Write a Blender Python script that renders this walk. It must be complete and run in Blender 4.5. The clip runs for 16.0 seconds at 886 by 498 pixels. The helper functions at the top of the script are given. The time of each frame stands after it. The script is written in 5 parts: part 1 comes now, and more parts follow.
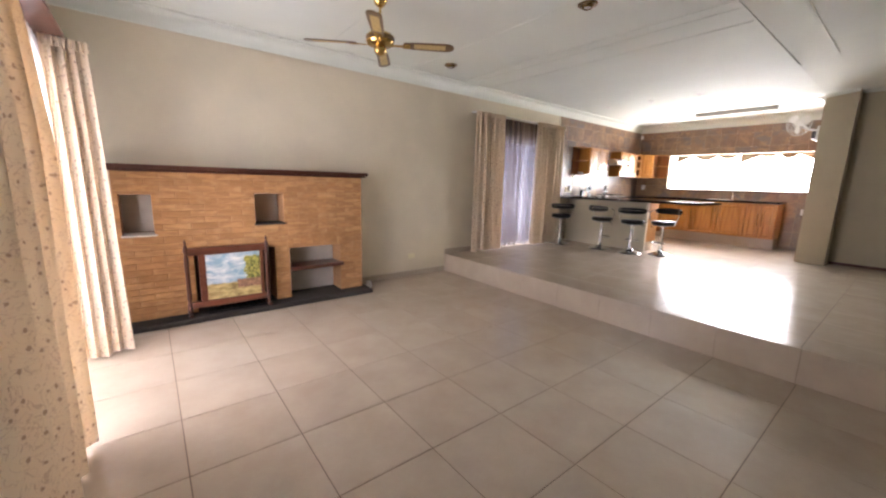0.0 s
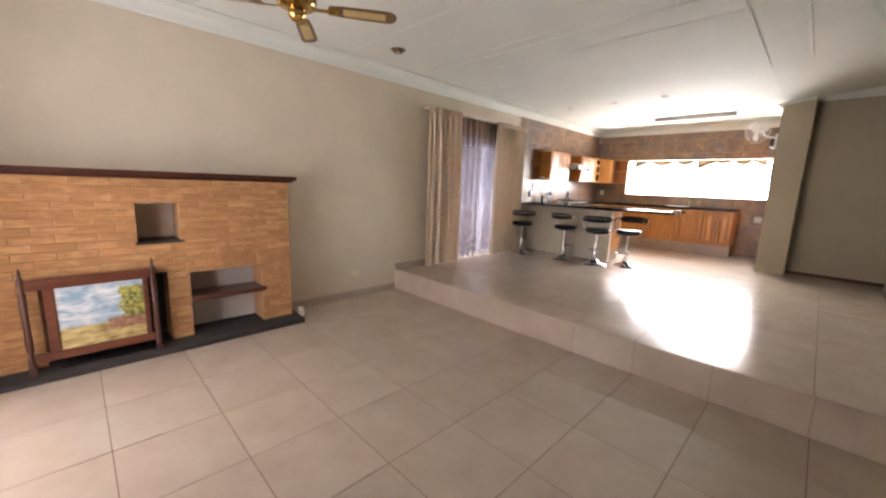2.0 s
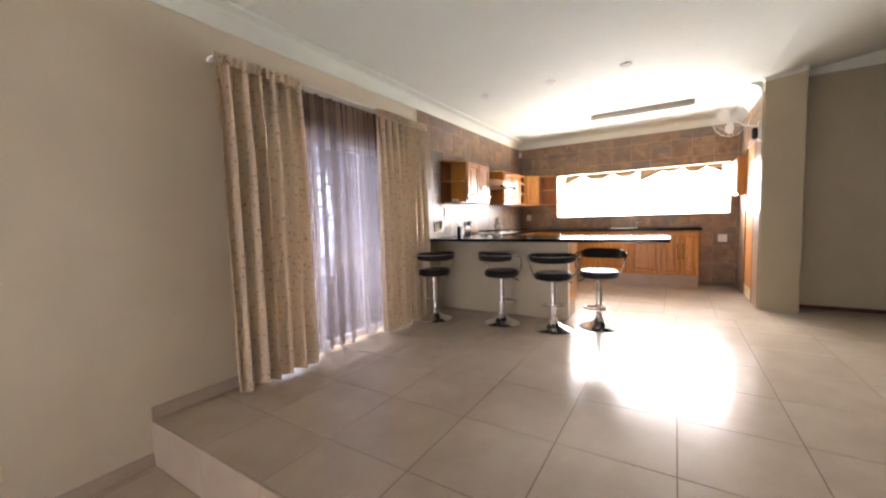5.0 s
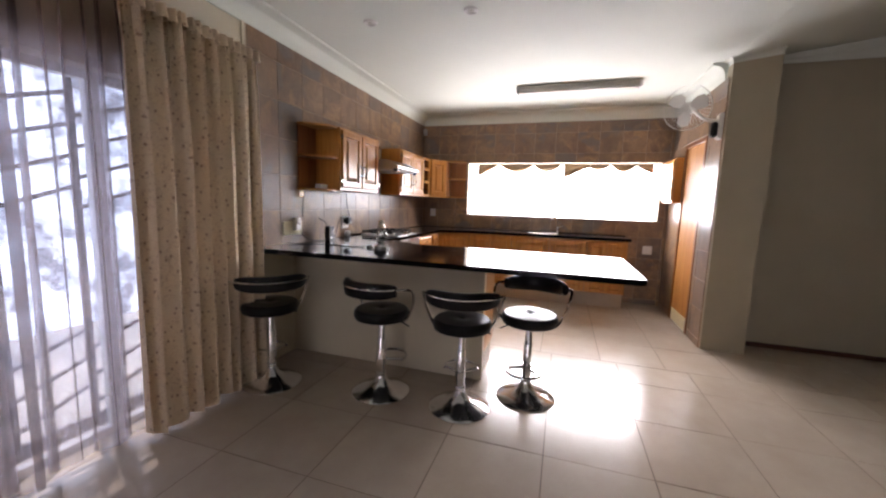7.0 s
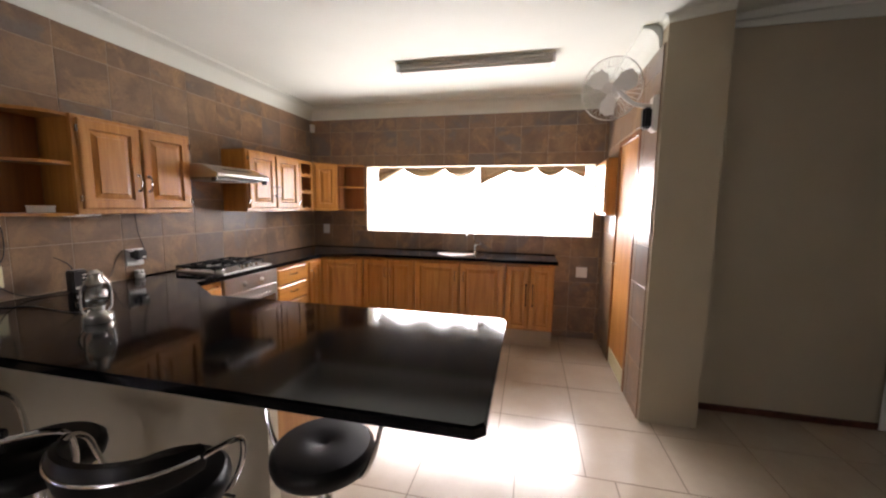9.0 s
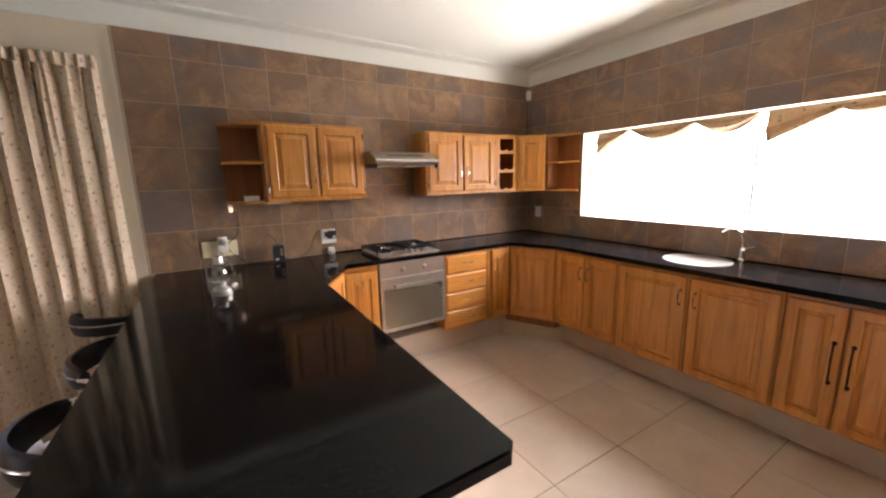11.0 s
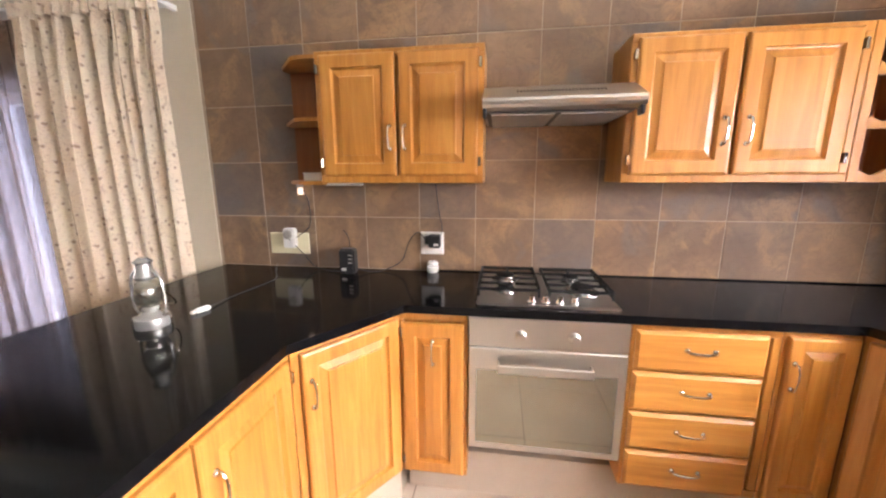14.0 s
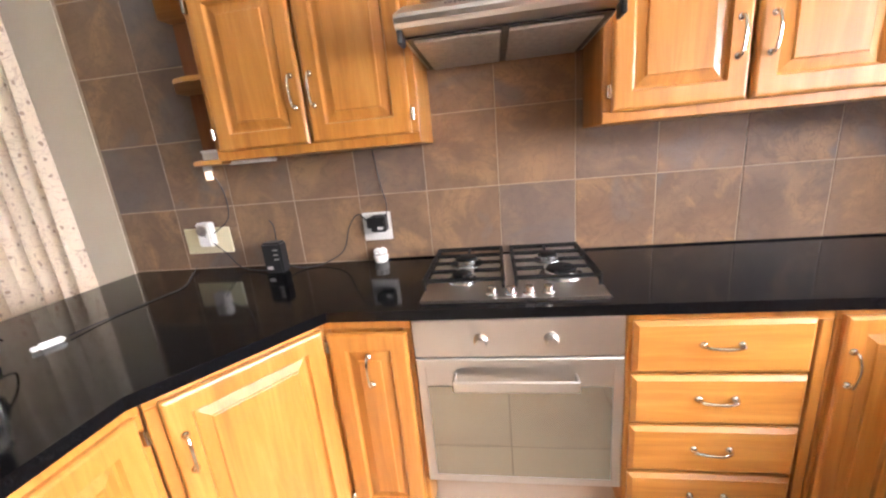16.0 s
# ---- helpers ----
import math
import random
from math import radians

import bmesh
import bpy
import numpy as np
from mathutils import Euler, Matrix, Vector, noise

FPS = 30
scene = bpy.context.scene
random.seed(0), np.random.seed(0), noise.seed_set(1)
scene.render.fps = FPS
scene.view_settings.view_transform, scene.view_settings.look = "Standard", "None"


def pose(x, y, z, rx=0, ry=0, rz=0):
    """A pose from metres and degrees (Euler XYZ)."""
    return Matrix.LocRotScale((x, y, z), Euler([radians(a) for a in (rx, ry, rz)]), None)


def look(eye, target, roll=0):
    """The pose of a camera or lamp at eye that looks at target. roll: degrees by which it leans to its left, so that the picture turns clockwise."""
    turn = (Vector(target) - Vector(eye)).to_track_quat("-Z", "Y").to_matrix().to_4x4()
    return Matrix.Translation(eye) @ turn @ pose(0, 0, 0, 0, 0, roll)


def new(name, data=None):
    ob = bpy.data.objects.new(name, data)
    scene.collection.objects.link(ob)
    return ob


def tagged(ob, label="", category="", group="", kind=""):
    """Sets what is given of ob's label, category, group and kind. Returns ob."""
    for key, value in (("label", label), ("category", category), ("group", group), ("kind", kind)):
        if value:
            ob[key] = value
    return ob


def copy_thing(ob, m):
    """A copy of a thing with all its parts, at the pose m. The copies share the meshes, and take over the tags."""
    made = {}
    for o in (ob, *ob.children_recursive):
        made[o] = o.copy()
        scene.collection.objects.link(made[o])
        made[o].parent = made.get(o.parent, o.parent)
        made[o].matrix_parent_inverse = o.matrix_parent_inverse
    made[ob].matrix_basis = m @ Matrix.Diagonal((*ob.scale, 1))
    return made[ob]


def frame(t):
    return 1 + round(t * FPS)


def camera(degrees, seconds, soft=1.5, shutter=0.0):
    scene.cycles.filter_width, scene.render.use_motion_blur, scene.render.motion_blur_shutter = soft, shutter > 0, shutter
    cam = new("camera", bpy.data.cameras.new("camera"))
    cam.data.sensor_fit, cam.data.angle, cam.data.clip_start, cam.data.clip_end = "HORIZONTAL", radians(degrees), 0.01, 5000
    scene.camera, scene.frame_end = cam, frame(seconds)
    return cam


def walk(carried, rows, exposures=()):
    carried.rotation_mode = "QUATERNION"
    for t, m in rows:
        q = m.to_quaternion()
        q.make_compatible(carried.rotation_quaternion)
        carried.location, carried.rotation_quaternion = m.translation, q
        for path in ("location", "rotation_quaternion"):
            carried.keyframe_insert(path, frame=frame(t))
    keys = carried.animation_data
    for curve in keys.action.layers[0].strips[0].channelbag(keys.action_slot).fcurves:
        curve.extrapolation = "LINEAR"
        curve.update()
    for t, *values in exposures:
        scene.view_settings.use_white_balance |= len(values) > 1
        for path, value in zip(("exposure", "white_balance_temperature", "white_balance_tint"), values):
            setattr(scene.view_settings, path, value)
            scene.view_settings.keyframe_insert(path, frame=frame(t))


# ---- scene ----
cam = camera(99.9, 16.0, 2.3)
PATH = [
    (0, (1.594, 1.036, 1.485), (2.785, 2.543, 1.141), 1.6),
    (0.5, (1.587, 1.103, 1.528), (2.705, 2.669, 1.207), 0.8),
    (1, (1.632, 1.165, 1.576), (2.835, 2.693, 1.418), 0.3),
    (1.5, (1.886, 1.329, 1.551), (3.179, 2.776, 1.342), 0.2),
    (2, (2.162, 1.583, 1.555), (3.519, 2.945, 1.221), 2.2),
    (2.5, (2.498, 1.905, 1.578), (4.058, 3.045, 1.306), 2.0),
    (3, (2.894, 2.133, 1.582), (4.544, 3.150, 1.351), -0.6),
    (3.2, (3.070, 2.228, 1.586), (4.735, 3.225, 1.382), -1.2),
    (5.5, (4.973, 3.321, 1.473), (6.623, 4.356, 1.350), -2.0),
    (6, (5.424, 3.470, 1.496), (7.104, 4.460, 1.433), -2.2),
    (6.5, (5.838, 3.583, 1.538), (7.684, 4.209, 1.454), 2.0),
    (7, (6.183, 3.636, 1.656), (8.029, 4.223, 1.417), 1.8),
    (7.5, (6.529, 3.466, 1.686), (8.362, 4.094, 1.446), -1.6),
    (8, (6.865, 3.402, 1.681), (8.762, 3.822, 1.503), 0.8),
    (8.2, (7.013, 3.381, 1.707), (8.927, 3.721, 1.542), -0.6),
    (10.3, (8.379, 2.587, 1.88), (9.826, 3.909, 1.483), 0.8),
    (10.5, (8.491, 2.629, 1.86), (9.713, 4.168, 1.487), -1.3),
    (11, (8.878, 2.599, 1.876), (9.901, 4.279, 1.514), -1.3),
    (11.5, (9.201, 2.713, 1.849), (9.663, 4.609, 1.408), 0.1),
    (12, (9.477, 2.863, 1.888), (9.034, 4.76, 1.437), -1.0),
    (12.5, (9.632, 3.099, 1.851), (8.994, 4.91, 1.291), 2.4),
    (13, (9.736, 3.381, 1.821), (9.23, 5.225, 1.234), 3.6),
    (13.5, (9.927, 3.686, 1.792), (9.536, 5.592, 1.331), -1.6),
    (14, (10.058, 3.942, 1.781), (9.767, 5.881, 1.387), -0.3),
    (14.5, (10.093, 4.219, 1.753), (9.93, 6.158, 1.292), 0.5),
    (15, (10.137, 4.32, 1.732), (9.867, 6.247, 1.268), -3.8),
    (15.5, (10.19, 4.343, 1.713), (9.913, 6.256, 1.197), -6.2),
    (16, (10.225, 4.346, 1.706), (9.927, 6.258, 1.2), -5.3),
]
walk(cam, [(t, look(eye, target, roll)) for t, eye, target, roll in PATH],
     [(t, stops, kelvin, tint) for t, stops, kelvin, tint in ((0, 0.30, 6350, 20), (2, 0.28, 6600, 21), (3, 0.25, 6950, 22), (5.5, 0.15, 6600, 20), (6, -0.03, 6450, 20), (6.5, -0.48, 6250, 22), (7.5, -0.78, 6400, 23), (8.2, -0.86, 6500, 21), (10.3, -0.6, 6650, 23), (11, -0.45, 6700, 23), (12, -0.12, 6450, 21), (13, 0.2, 6350, 20), (14, 0.18, 6350, 21), (16, 0.32, 6200, 21))])

# exposure and light -------------------------------------------------------
world = bpy.data.worlds.new("sky")
scene.world = world
world.use_nodes = True
sky = world.node_tree.nodes.new("ShaderNodeTexSky")
sky.sky_type, sky.sun_disc = "NISHITA", False
sky.sun_elevation, sky.sun_rotation = radians(62), radians(20)
world.node_tree.links.new(sky.outputs[0], world.node_tree.nodes["Background"].inputs[0])
world.node_tree.nodes["Background"].inputs[1].default_value = 0.12

sun_data = bpy.data.lights.new("sun", "SUN")
sun_data.energy, sun_data.angle, sun_data.color = 5.0, radians(0.5), (1.0, 0.95, 0.88)
sun = new("sun", sun_data)
sun.matrix_world = look((10, 14, 20), (7.0, 7.5, 0))


def daylight(name, m, w, h, watts, colour):
    """Area lamp added outside an opening, in place of sky or ground light."""
    d = bpy.data.lights.new(name, "AREA")
    d.shape, d.size, d.size_y, d.energy, d.color = "RECTANGLE", w, h, watts, colour
    o = new(name, d)
    o.matrix_world = m
    return o


# plan ----------------------------------------------------------------------
UP = 0.29          # the upper floor above the lower one
TOP = 1.265        # worktop
CEIL = 3.05
FOLD, PITCH = 2.25, 0.13      # south of FOLD the ceiling climbs by PITCH
NORTH, EAST, WEST, SOUTH, STEP = 5.90, 12.08, 1.00, -1.0, 5.47
SIDE = 0.83        # wall beside the upper floor
KIT = 2.25         # kitchen's short wall
W0, W1, WZ0, WZ1 = 2.38, 5.12, 1.487, 2.30     # kitchen window
D0, D1, DZ = 6.30, 8.15, 2.27                   # glass door
L0, L1, LZ = 2.55, 5.05, 2.25                   # glass door of the lower room

def ceiling_at(y):
    return CEIL + max(0.0, FOLD - y) * PITCH


daylight("kitchen_daylight", look((EAST + 1.0, (W0 + W1) / 2, 2.68), (EAST, (W0 + W1) / 2, 1.86)), W1 - W0 + 0.8, 1.0, 600, (1.0, 0.98, 0.95))
# Added lamp aimed upwards, in place of light thrown off the ground.
daylight("kitchen_ground_bounce", look((EAST + 0.8, (W0 + W1) / 2 + 0.25, 1.05), (EAST - 0.6, (W0 + W1) / 2 + 0.25, 2.9)), W1 - W0 - 0.3, 0.7, 380, (1.0, 0.99, 0.93))
daylight("patio_daylight", look(((D0 + D1) / 2, NORTH + 0.75, 1.32), ((D0 + D1) / 2, 0, 1.32)), 2.3, 1.1, 28, (0.70, 0.80, 1.0))
daylight("garden_daylight", look((WEST - 0.35, 4.28, 1.2), (9, 4.28, 1.2)), 1.45, 2.2, 200, (0.97, 0.96, 1.0))


# materials -------------------------------------------------------------------
def material(name, rough=0.5, metal=0.0, spec=0.5):
    m = bpy.data.materials.new(name)
    m.use_nodes = True
    b = m.node_tree.nodes["Principled BSDF"]
    b.inputs["Roughness"].default_value, b.inputs["Metallic"].default_value = rough, metal
    b.inputs["Specular IOR Level"].default_value = spec
    return m, m.node_tree.nodes, m.node_tree.links, b


def spot(n, l, scale=(1, 1, 1), shift=True):
    """Object coordinates, shifted by a random amount for each object."""
    tc, mp = n.new("ShaderNodeTexCoord"), n.new("ShaderNodeMapping")
    mp.inputs["Scale"].default_value = scale
    if shift:
        oi, mul = n.new("ShaderNodeObjectInfo"), n.new("ShaderNodeVectorMath")
        mul.operation = "SCALE"
        mul.inputs[0].default_value = (37.0, 53.0, 71.0)
        l.new(oi.outputs["Random"], mul.inputs["Scale"])
        l.new(mul.outputs[0], mp.inputs["Location"])
    l.new(tc.outputs["Object"], mp.inputs["Vector"])
    return mp.outputs[0]


def grain(n, l, vec, scale, detail=4.0, rough=0.55, dist=0.0):
    t = n.new("ShaderNodeTexNoise")
    t.inputs["Scale"].default_value, t.inputs["Detail"].default_value = scale, detail
    t.inputs["Roughness"].default_value, t.inputs["Distortion"].default_value = rough, dist
    l.new(vec, t.inputs["Vector"])
    return t.outputs["Fac"]


def ramp(n, l, fac, stops):
    r = n.new("ShaderNodeValToRGB")
    el = r.color_ramp.elements
    while len(el) < len(stops):
        el.new(0.5)
    for e, (p, c) in zip(el, stops):
        e.position, e.color = p, (*c, 1)
    l.new(fac, r.inputs[0])
    return r.outputs[0]


def mixc(n, l, fac, a, b, mode="MIX"):
    x = n.new("ShaderNodeMix")
    x.data_type, x.blend_type = "RGBA", mode
    if hasattr(fac, "is_linked"):
        l.new(fac, x.inputs[0])
    else:
        x.inputs[0].default_value = fac
    for sock, v in ((x.inputs[6], a), (x.inputs[7], b)):
        if hasattr(v, "is_linked"):
            l.new(v, sock)
        else:
            sock.default_value = (*v, 1)
    return x.outputs[2]


def span(n, l, fac, lo, hi):
    r = n.new("ShaderNodeMapRange")
    r.inputs[3].default_value, r.inputs[4].default_value = lo, hi
    l.new(fac, r.inputs[0])
    return r.outputs[0]


def relief(n, l, b, height, strength=0.2, dist=0.002):
    k = n.new("ShaderNodeBump")
    k.inputs["Strength"].default_value, k.inputs["Distance"].default_value = strength, dist
    l.new(height, k.inputs["Height"])
    l.new(k.outputs[0], b.inputs["Normal"])


def plain(name, colour, rough=0.5, metal=0.0, vary=0.12, scale=9.0, bump=0.05, spec=0.5):
    """A surface of one hue with faint mottling at two scales."""
    m, n, l, b = material(name, rough, metal, spec)
    v = spot(n, l)
    f = grain(n, l, v, scale)
    g = grain(n, l, v, scale * 14, 3)
    dark = tuple(c * (1 - vary) for c in colour)
    light = tuple(min(1, c * (1 + vary)) for c in colour)
    c = ramp(n, l, f, [(0.3, dark), (0.7, light)])
    l.new(mixc(n, l, span(n, l, g, 0, 0.25), c, dark), b.inputs["Base Color"])
    l.new(span(n, l, f, rough * 0.85, min(1, rough * 1.15)), b.inputs["Roughness"])
    if bump:
        relief(n, l, b, g, bump)
    return m


def wood(name, dark, mid, light, axis=2, rough=0.34):
    m, n, l, b = material(name, rough)
    sc = [14.0, 14.0, 14.0]
    sc[axis] = 1.1
    v = spot(n, l, sc)
    f = grain(n, l, v, 1.6, 6, 0.6, 0.6)
    sc2 = [90.0, 90.0, 90.0]
    sc2[axis] = 3.0
    g = grain(n, l, spot(n, l, sc2), 1.0, 3)
    w = grain(n, l, spot(n, l), 2.2, 2)
    c = ramp(n, l, f, [(0.25, dark), (0.48, mid), (0.72, light)])
    c = mixc(n, l, span(n, l, g, 0.0, 0.5), c, dark)
    c = mixc(n, l, span(n, l, w, 0.0, 0.3), c, mid)
    l.new(c, b.inputs["Base Color"])
    l.new(span(n, l, g, rough * 0.8, rough * 1.4), b.inputs["Roughness"])
    b.inputs["Coat Weight"].default_value, b.inputs["Coat Roughness"].default_value = (0.3 if rough < 0.4 else 0.0), 0.22
    relief(n, l, b, g, 0.12, 0.001)
    return m


OAK = wood("oak", (0.285, 0.100, 0.016), (0.49, 0.206, 0.034), (0.63, 0.305, 0.071))
OAK_FLAT = wood("oak_flat_grain", (0.285, 0.100, 0.016), (0.49, 0.206, 0.034), (0.63, 0.305, 0.071), 0)
# About half OAK's values: carcasses, inner panels and the side door's surround.
OAK_DARK = wood("darker_oak", (0.16, 0.05, 0.012), (0.26, 0.09, 0.02), (0.33, 0.13, 0.03))
OAK_DOOR = wood("varnished_door_wood", (0.285, 0.100, 0.016), (0.49, 0.206, 0.034), (0.63, 0.305, 0.071), 2, 0.5)
MAHOGANY = wood("mahogany", (0.035, 0.010, 0.006), (0.075, 0.021, 0.011), (0.12, 0.036, 0.017), 0, 0.3)
MAHOGANY_UP = wood("mahogany_upright", (0.035, 0.010, 0.006), (0.075, 0.021, 0.011), (0.12, 0.036, 0.017), 2, 0.3)
DARK_BRASS = plain("tarnished_brass", (0.22, 0.15, 0.07), 0.28, 1.0, 0.2, 20, 0)
RED_WOOD = wood("red_stained_wood", (0.055, 0.014, 0.007), (0.13, 0.036, 0.016), (0.20, 0.062, 0.027), 0, 0.32)
WALNUT = wood("fan_blade_wood", (0.07, 0.035, 0.010), (0.15, 0.075, 0.020), (0.22, 0.12, 0.035), 0, 0.3)

PAINT = plain("cream_wall_paint", (0.64, 0.57, 0.435), 0.75, 0, 0.05, 2.5, 0.10)
# Pier and recess: the cream hue with shade put into the colour.
PAINT_DIMMED = plain("dimmed_wall_paint", (0.43, 0.375, 0.27), 0.72, 0, 0.05, 2.5, 0.10)
# Side wall: same hue, with shade and lens falloff put into the colour.
PAINT_SHADED = plain("shaded_wall_paint", (0.225, 0.197, 0.145), 0.7, 0, 0.05, 2.5, 0.10)
CEILING = plain("ceiling_white", (0.72, 0.75, 0.685), 0.8, 0, 0.03, 1.5, 0.04)
WHITE = plain("white_plastic", (0.78, 0.77, 0.74), 0.35, 0, 0.03, 12, 0)
CREAM = plain("cream_plastic", (0.72, 0.66, 0.44), 0.4, 0, 0.04, 12, 0)
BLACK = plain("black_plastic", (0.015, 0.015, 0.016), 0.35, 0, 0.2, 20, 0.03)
VINYL = plain("black_vinyl", (0.006, 0.0055, 0.0055), 0.34, 0, 0.25, 16, 0.12, 0.3)
IRON = plain("black_iron", (0.006, 0.006, 0.006), 0.6, 0.0, 0.3, 30, 0.1, 0.2)
CHROME = plain("chrome", (0.78, 0.78, 0.79), 0.16, 1.0, 0.04, 5, 0)
STEEL = plain("brushed_steel", (0.62, 0.595, 0.56), 0.30, 1.0, 0.05, 6, 0.0)
STEEL_DULL = plain("filter_mesh", (0.56, 0.54, 0.50), 0.38, 1.0, 0.2, 60, 0.3)
PEWTER = plain("polished_pewter", (0.60, 0.58, 0.54), 0.18, 0.7, 0.08, 20, 0)
NICKEL = plain("worn_nickel", (0.60, 0.55, 0.47), 0.2, 1.0, 0.12, 40, 0.02)
BRASS = plain("brass", (0.62, 0.42, 0.14), 0.16, 1.0, 0.1, 20, 0)
CANE = plain("cane", (0.55, 0.40, 0.17), 0.6, 0, 0.25, 70, 0.4)
PLASTER = plain("grey_plaster", (0.60, 0.57, 0.52), 0.8, 0, 0.1, 5, 0.15)
MORTAR = plain("mortar", (0.37, 0.195, 0.085), 0.9, 0, 0.2, 30, 0.4)
SOOT = plain("sooty_lining", (0.030, 0.024, 0.020), 0.9, 0, 0.4, 8, 0.3)
GROUT = plain("floor_grout", (0.20, 0.15, 0.115), 0.85, 0, 0.2, 25, 0.2)
GROUT_WALL = plain("wall_grout", (0.42, 0.33, 0.24), 0.85, 0, 0.15, 25, 0.2)
FRAME_WHITE = plain("white_frame", (0.75, 0.76, 0.77), 0.4, 0, 0.03, 8, 0)
PAVING = plain("patio_paving", (0.58, 0.54, 0.49), 0.85, 0, 0.2, 3, 0.3)
LAWN = plain("lawn", (0.07, 0.12, 0.03), 0.9, 0, 0.4, 6, 0.5)
CERAMIC = plain("white_ceramic", (0.80, 0.79, 0.76), 0.15, 0, 0.02, 12, 0)
ENAMEL = plain("burner_enamel", (0.50, 0.50, 0.50), 0.25, 1.0, 0.1, 30, 0)


def floor_tile():
    m, n, l, b = material("porcelain_floor_tile", 0.16)
    v = spot(n, l)
    f = grain(n, l, v, 3.0, 6, 0.6)
    g = grain(n, l, v, 60.0, 3)
    c = ramp(n, l, f, [(0.3, (0.445, 0.365, 0.285)), (0.7, (0.53, 0.45, 0.36))])
    c = mixc(n, l, span(n, l, g, 0, 0.25), c, (0.40, 0.315, 0.24))
    oi = n.new("ShaderNodeObjectInfo")
    c = mixc(n, l, span(n, l, oi.outputs["Random"], 0.0, 0.16), c, (0.40, 0.33, 0.27))
    l.new(c, b.inputs["Base Color"])
    l.new(span(n, l, f, 0.17, 0.235), b.inputs["Roughness"])
    relief(n, l, b, grain(n, l, v, 5.0, 2), 0.05, 0.002)
    return m


def slate_tile():
    m, n, l, b = material("slate_look_wall_tile", 0.4, 0.0, 0.42)
    v = spot(n, l)
    f = grain(n, l, v, 3.4, 6, 0.6, 0.6)
    p = grain(n, l, v, 2.1, 3, 0.55, 0.9)
    q = grain(n, l, v, 24.0, 4, 0.6, 0.6)
    c = ramp(n, l, f, [(0.28, (0.155, 0.094, 0.060)), (0.45, (0.235, 0.144, 0.088)), (0.58, (0.30, 0.190, 0.112)), (0.74, (0.42, 0.275, 0.150))])
    big = ramp(n, l, grain(n, l, v, 1.5, 3, 0.5, 0.8), [(0.40, (0.55, 0.55, 0.55)), (0.56, (0, 0, 0))])
    c = mixc(n, l, big, c, (0.150, 0.100, 0.070))
    tan = ramp(n, l, grain(n, l, v, 3.2, 6, 0.65, 1.0), [(0.50, (0, 0, 0)), (0.62, (0.65, 0.65, 0.65))])
    c = mixc(n, l, tan, c, (0.43, 0.262, 0.125))
    patch = ramp(n, l, p, [(0.55, (0, 0, 0)), (0.63, (0.75, 0.75, 0.75))])
    c = mixc(n, l, patch, c, (0.165, 0.143, 0.135))
    vein = ramp(n, l, grain(n, l, v, 6.5, 5, 0.6, 2.2), [(0.47, (0, 0, 0)), (0.50, (0.45, 0.45, 0.45)), (0.53, (0, 0, 0))])
    c = mixc(n, l, vein, c, (0.12, 0.076, 0.050))
    oi = n.new("ShaderNodeObjectInfo")
    c = mixc(n, l, ramp(n, l, oi.outputs["Random"], [(0.0, (0.62, 0.62, 0.62)), (0.12, (0.35, 0.35, 0.35)), (0.2, (0, 0, 0)), (1.0, (0, 0, 0))]), c, (0.135, 0.118, 0.112))
    c = mixc(n, l, ramp(n, l, oi.outputs["Random"], [(0.55, (0, 0, 0)), (1.0, (0.45, 0.45, 0.45))]), c, (0.275, 0.175, 0.105))
    c = mixc(n, l, span(n, l, q, 0, 0.28), c, (0.13, 0.086, 0.058))
    l.new(c, b.inputs["Base Color"])
    l.new(span(n, l, f, 0.24, 0.42), b.inputs["Roughness"])
    relief(n, l, b, f, 0.2, 0.004)
    return m


def brick_clay():
    m, n, l, b = material("sand_coloured_brick", 0.85)
    f = grain(n, l, spot(n, l, (5, 30, 30)), 1.0, 4, 0.6, 0.5)
    w = grain(n, l, spot(n, l, (1, 1, 1)), 6.0, 3)
    g = grain(n, l, spot(n, l), 70.0, 4)
    oi = n.new("ShaderNodeObjectInfo")
    c = ramp(n, l, oi.outputs["Random"], [(0.0, (0.36, 0.165, 0.055)), (0.3, (0.43, 0.205, 0.07)), (0.7, (0.49, 0.25, 0.092)), (1.0, (0.53, 0.285, 0.11))])
    c = mixc(n, l, ramp(n, l, f, [(0.42, (0.7, 0.7, 0.7)), (0.6, (0, 0, 0))]), c, (0.27, 0.118, 0.042))
    c = mixc(n, l, ramp(n, l, w, [(0.5, (0, 0, 0)), (0.7, (0.5, 0.5, 0.5))]), c, (0.57, 0.34, 0.155))
    c = mixc(n, l, span(n, l, g, 0, 0.2), c, (0.56, 0.37, 0.19))
    l.new(c, b.inputs["Base Color"])
    relief(n, l, b, g, 0.4, 0.003)
    return m


def granite():
    m, n, l, b = material("black_granite", 0.07, 0.0, 0.15)
    v = spot(n, l)
    g = grain(n, l, v, 420.0, 2)
    f = grain(n, l, v, 5.0, 3)
    c = ramp(n, l, g, [(0.58, (0.0035, 0.0035, 0.004)), (0.75, (0.016, 0.016, 0.017))])
    l.new(c, b.inputs["Base Color"])
    l.new(span(n, l, f, 0.05, 0.11), b.inputs["Roughness"])
    return m


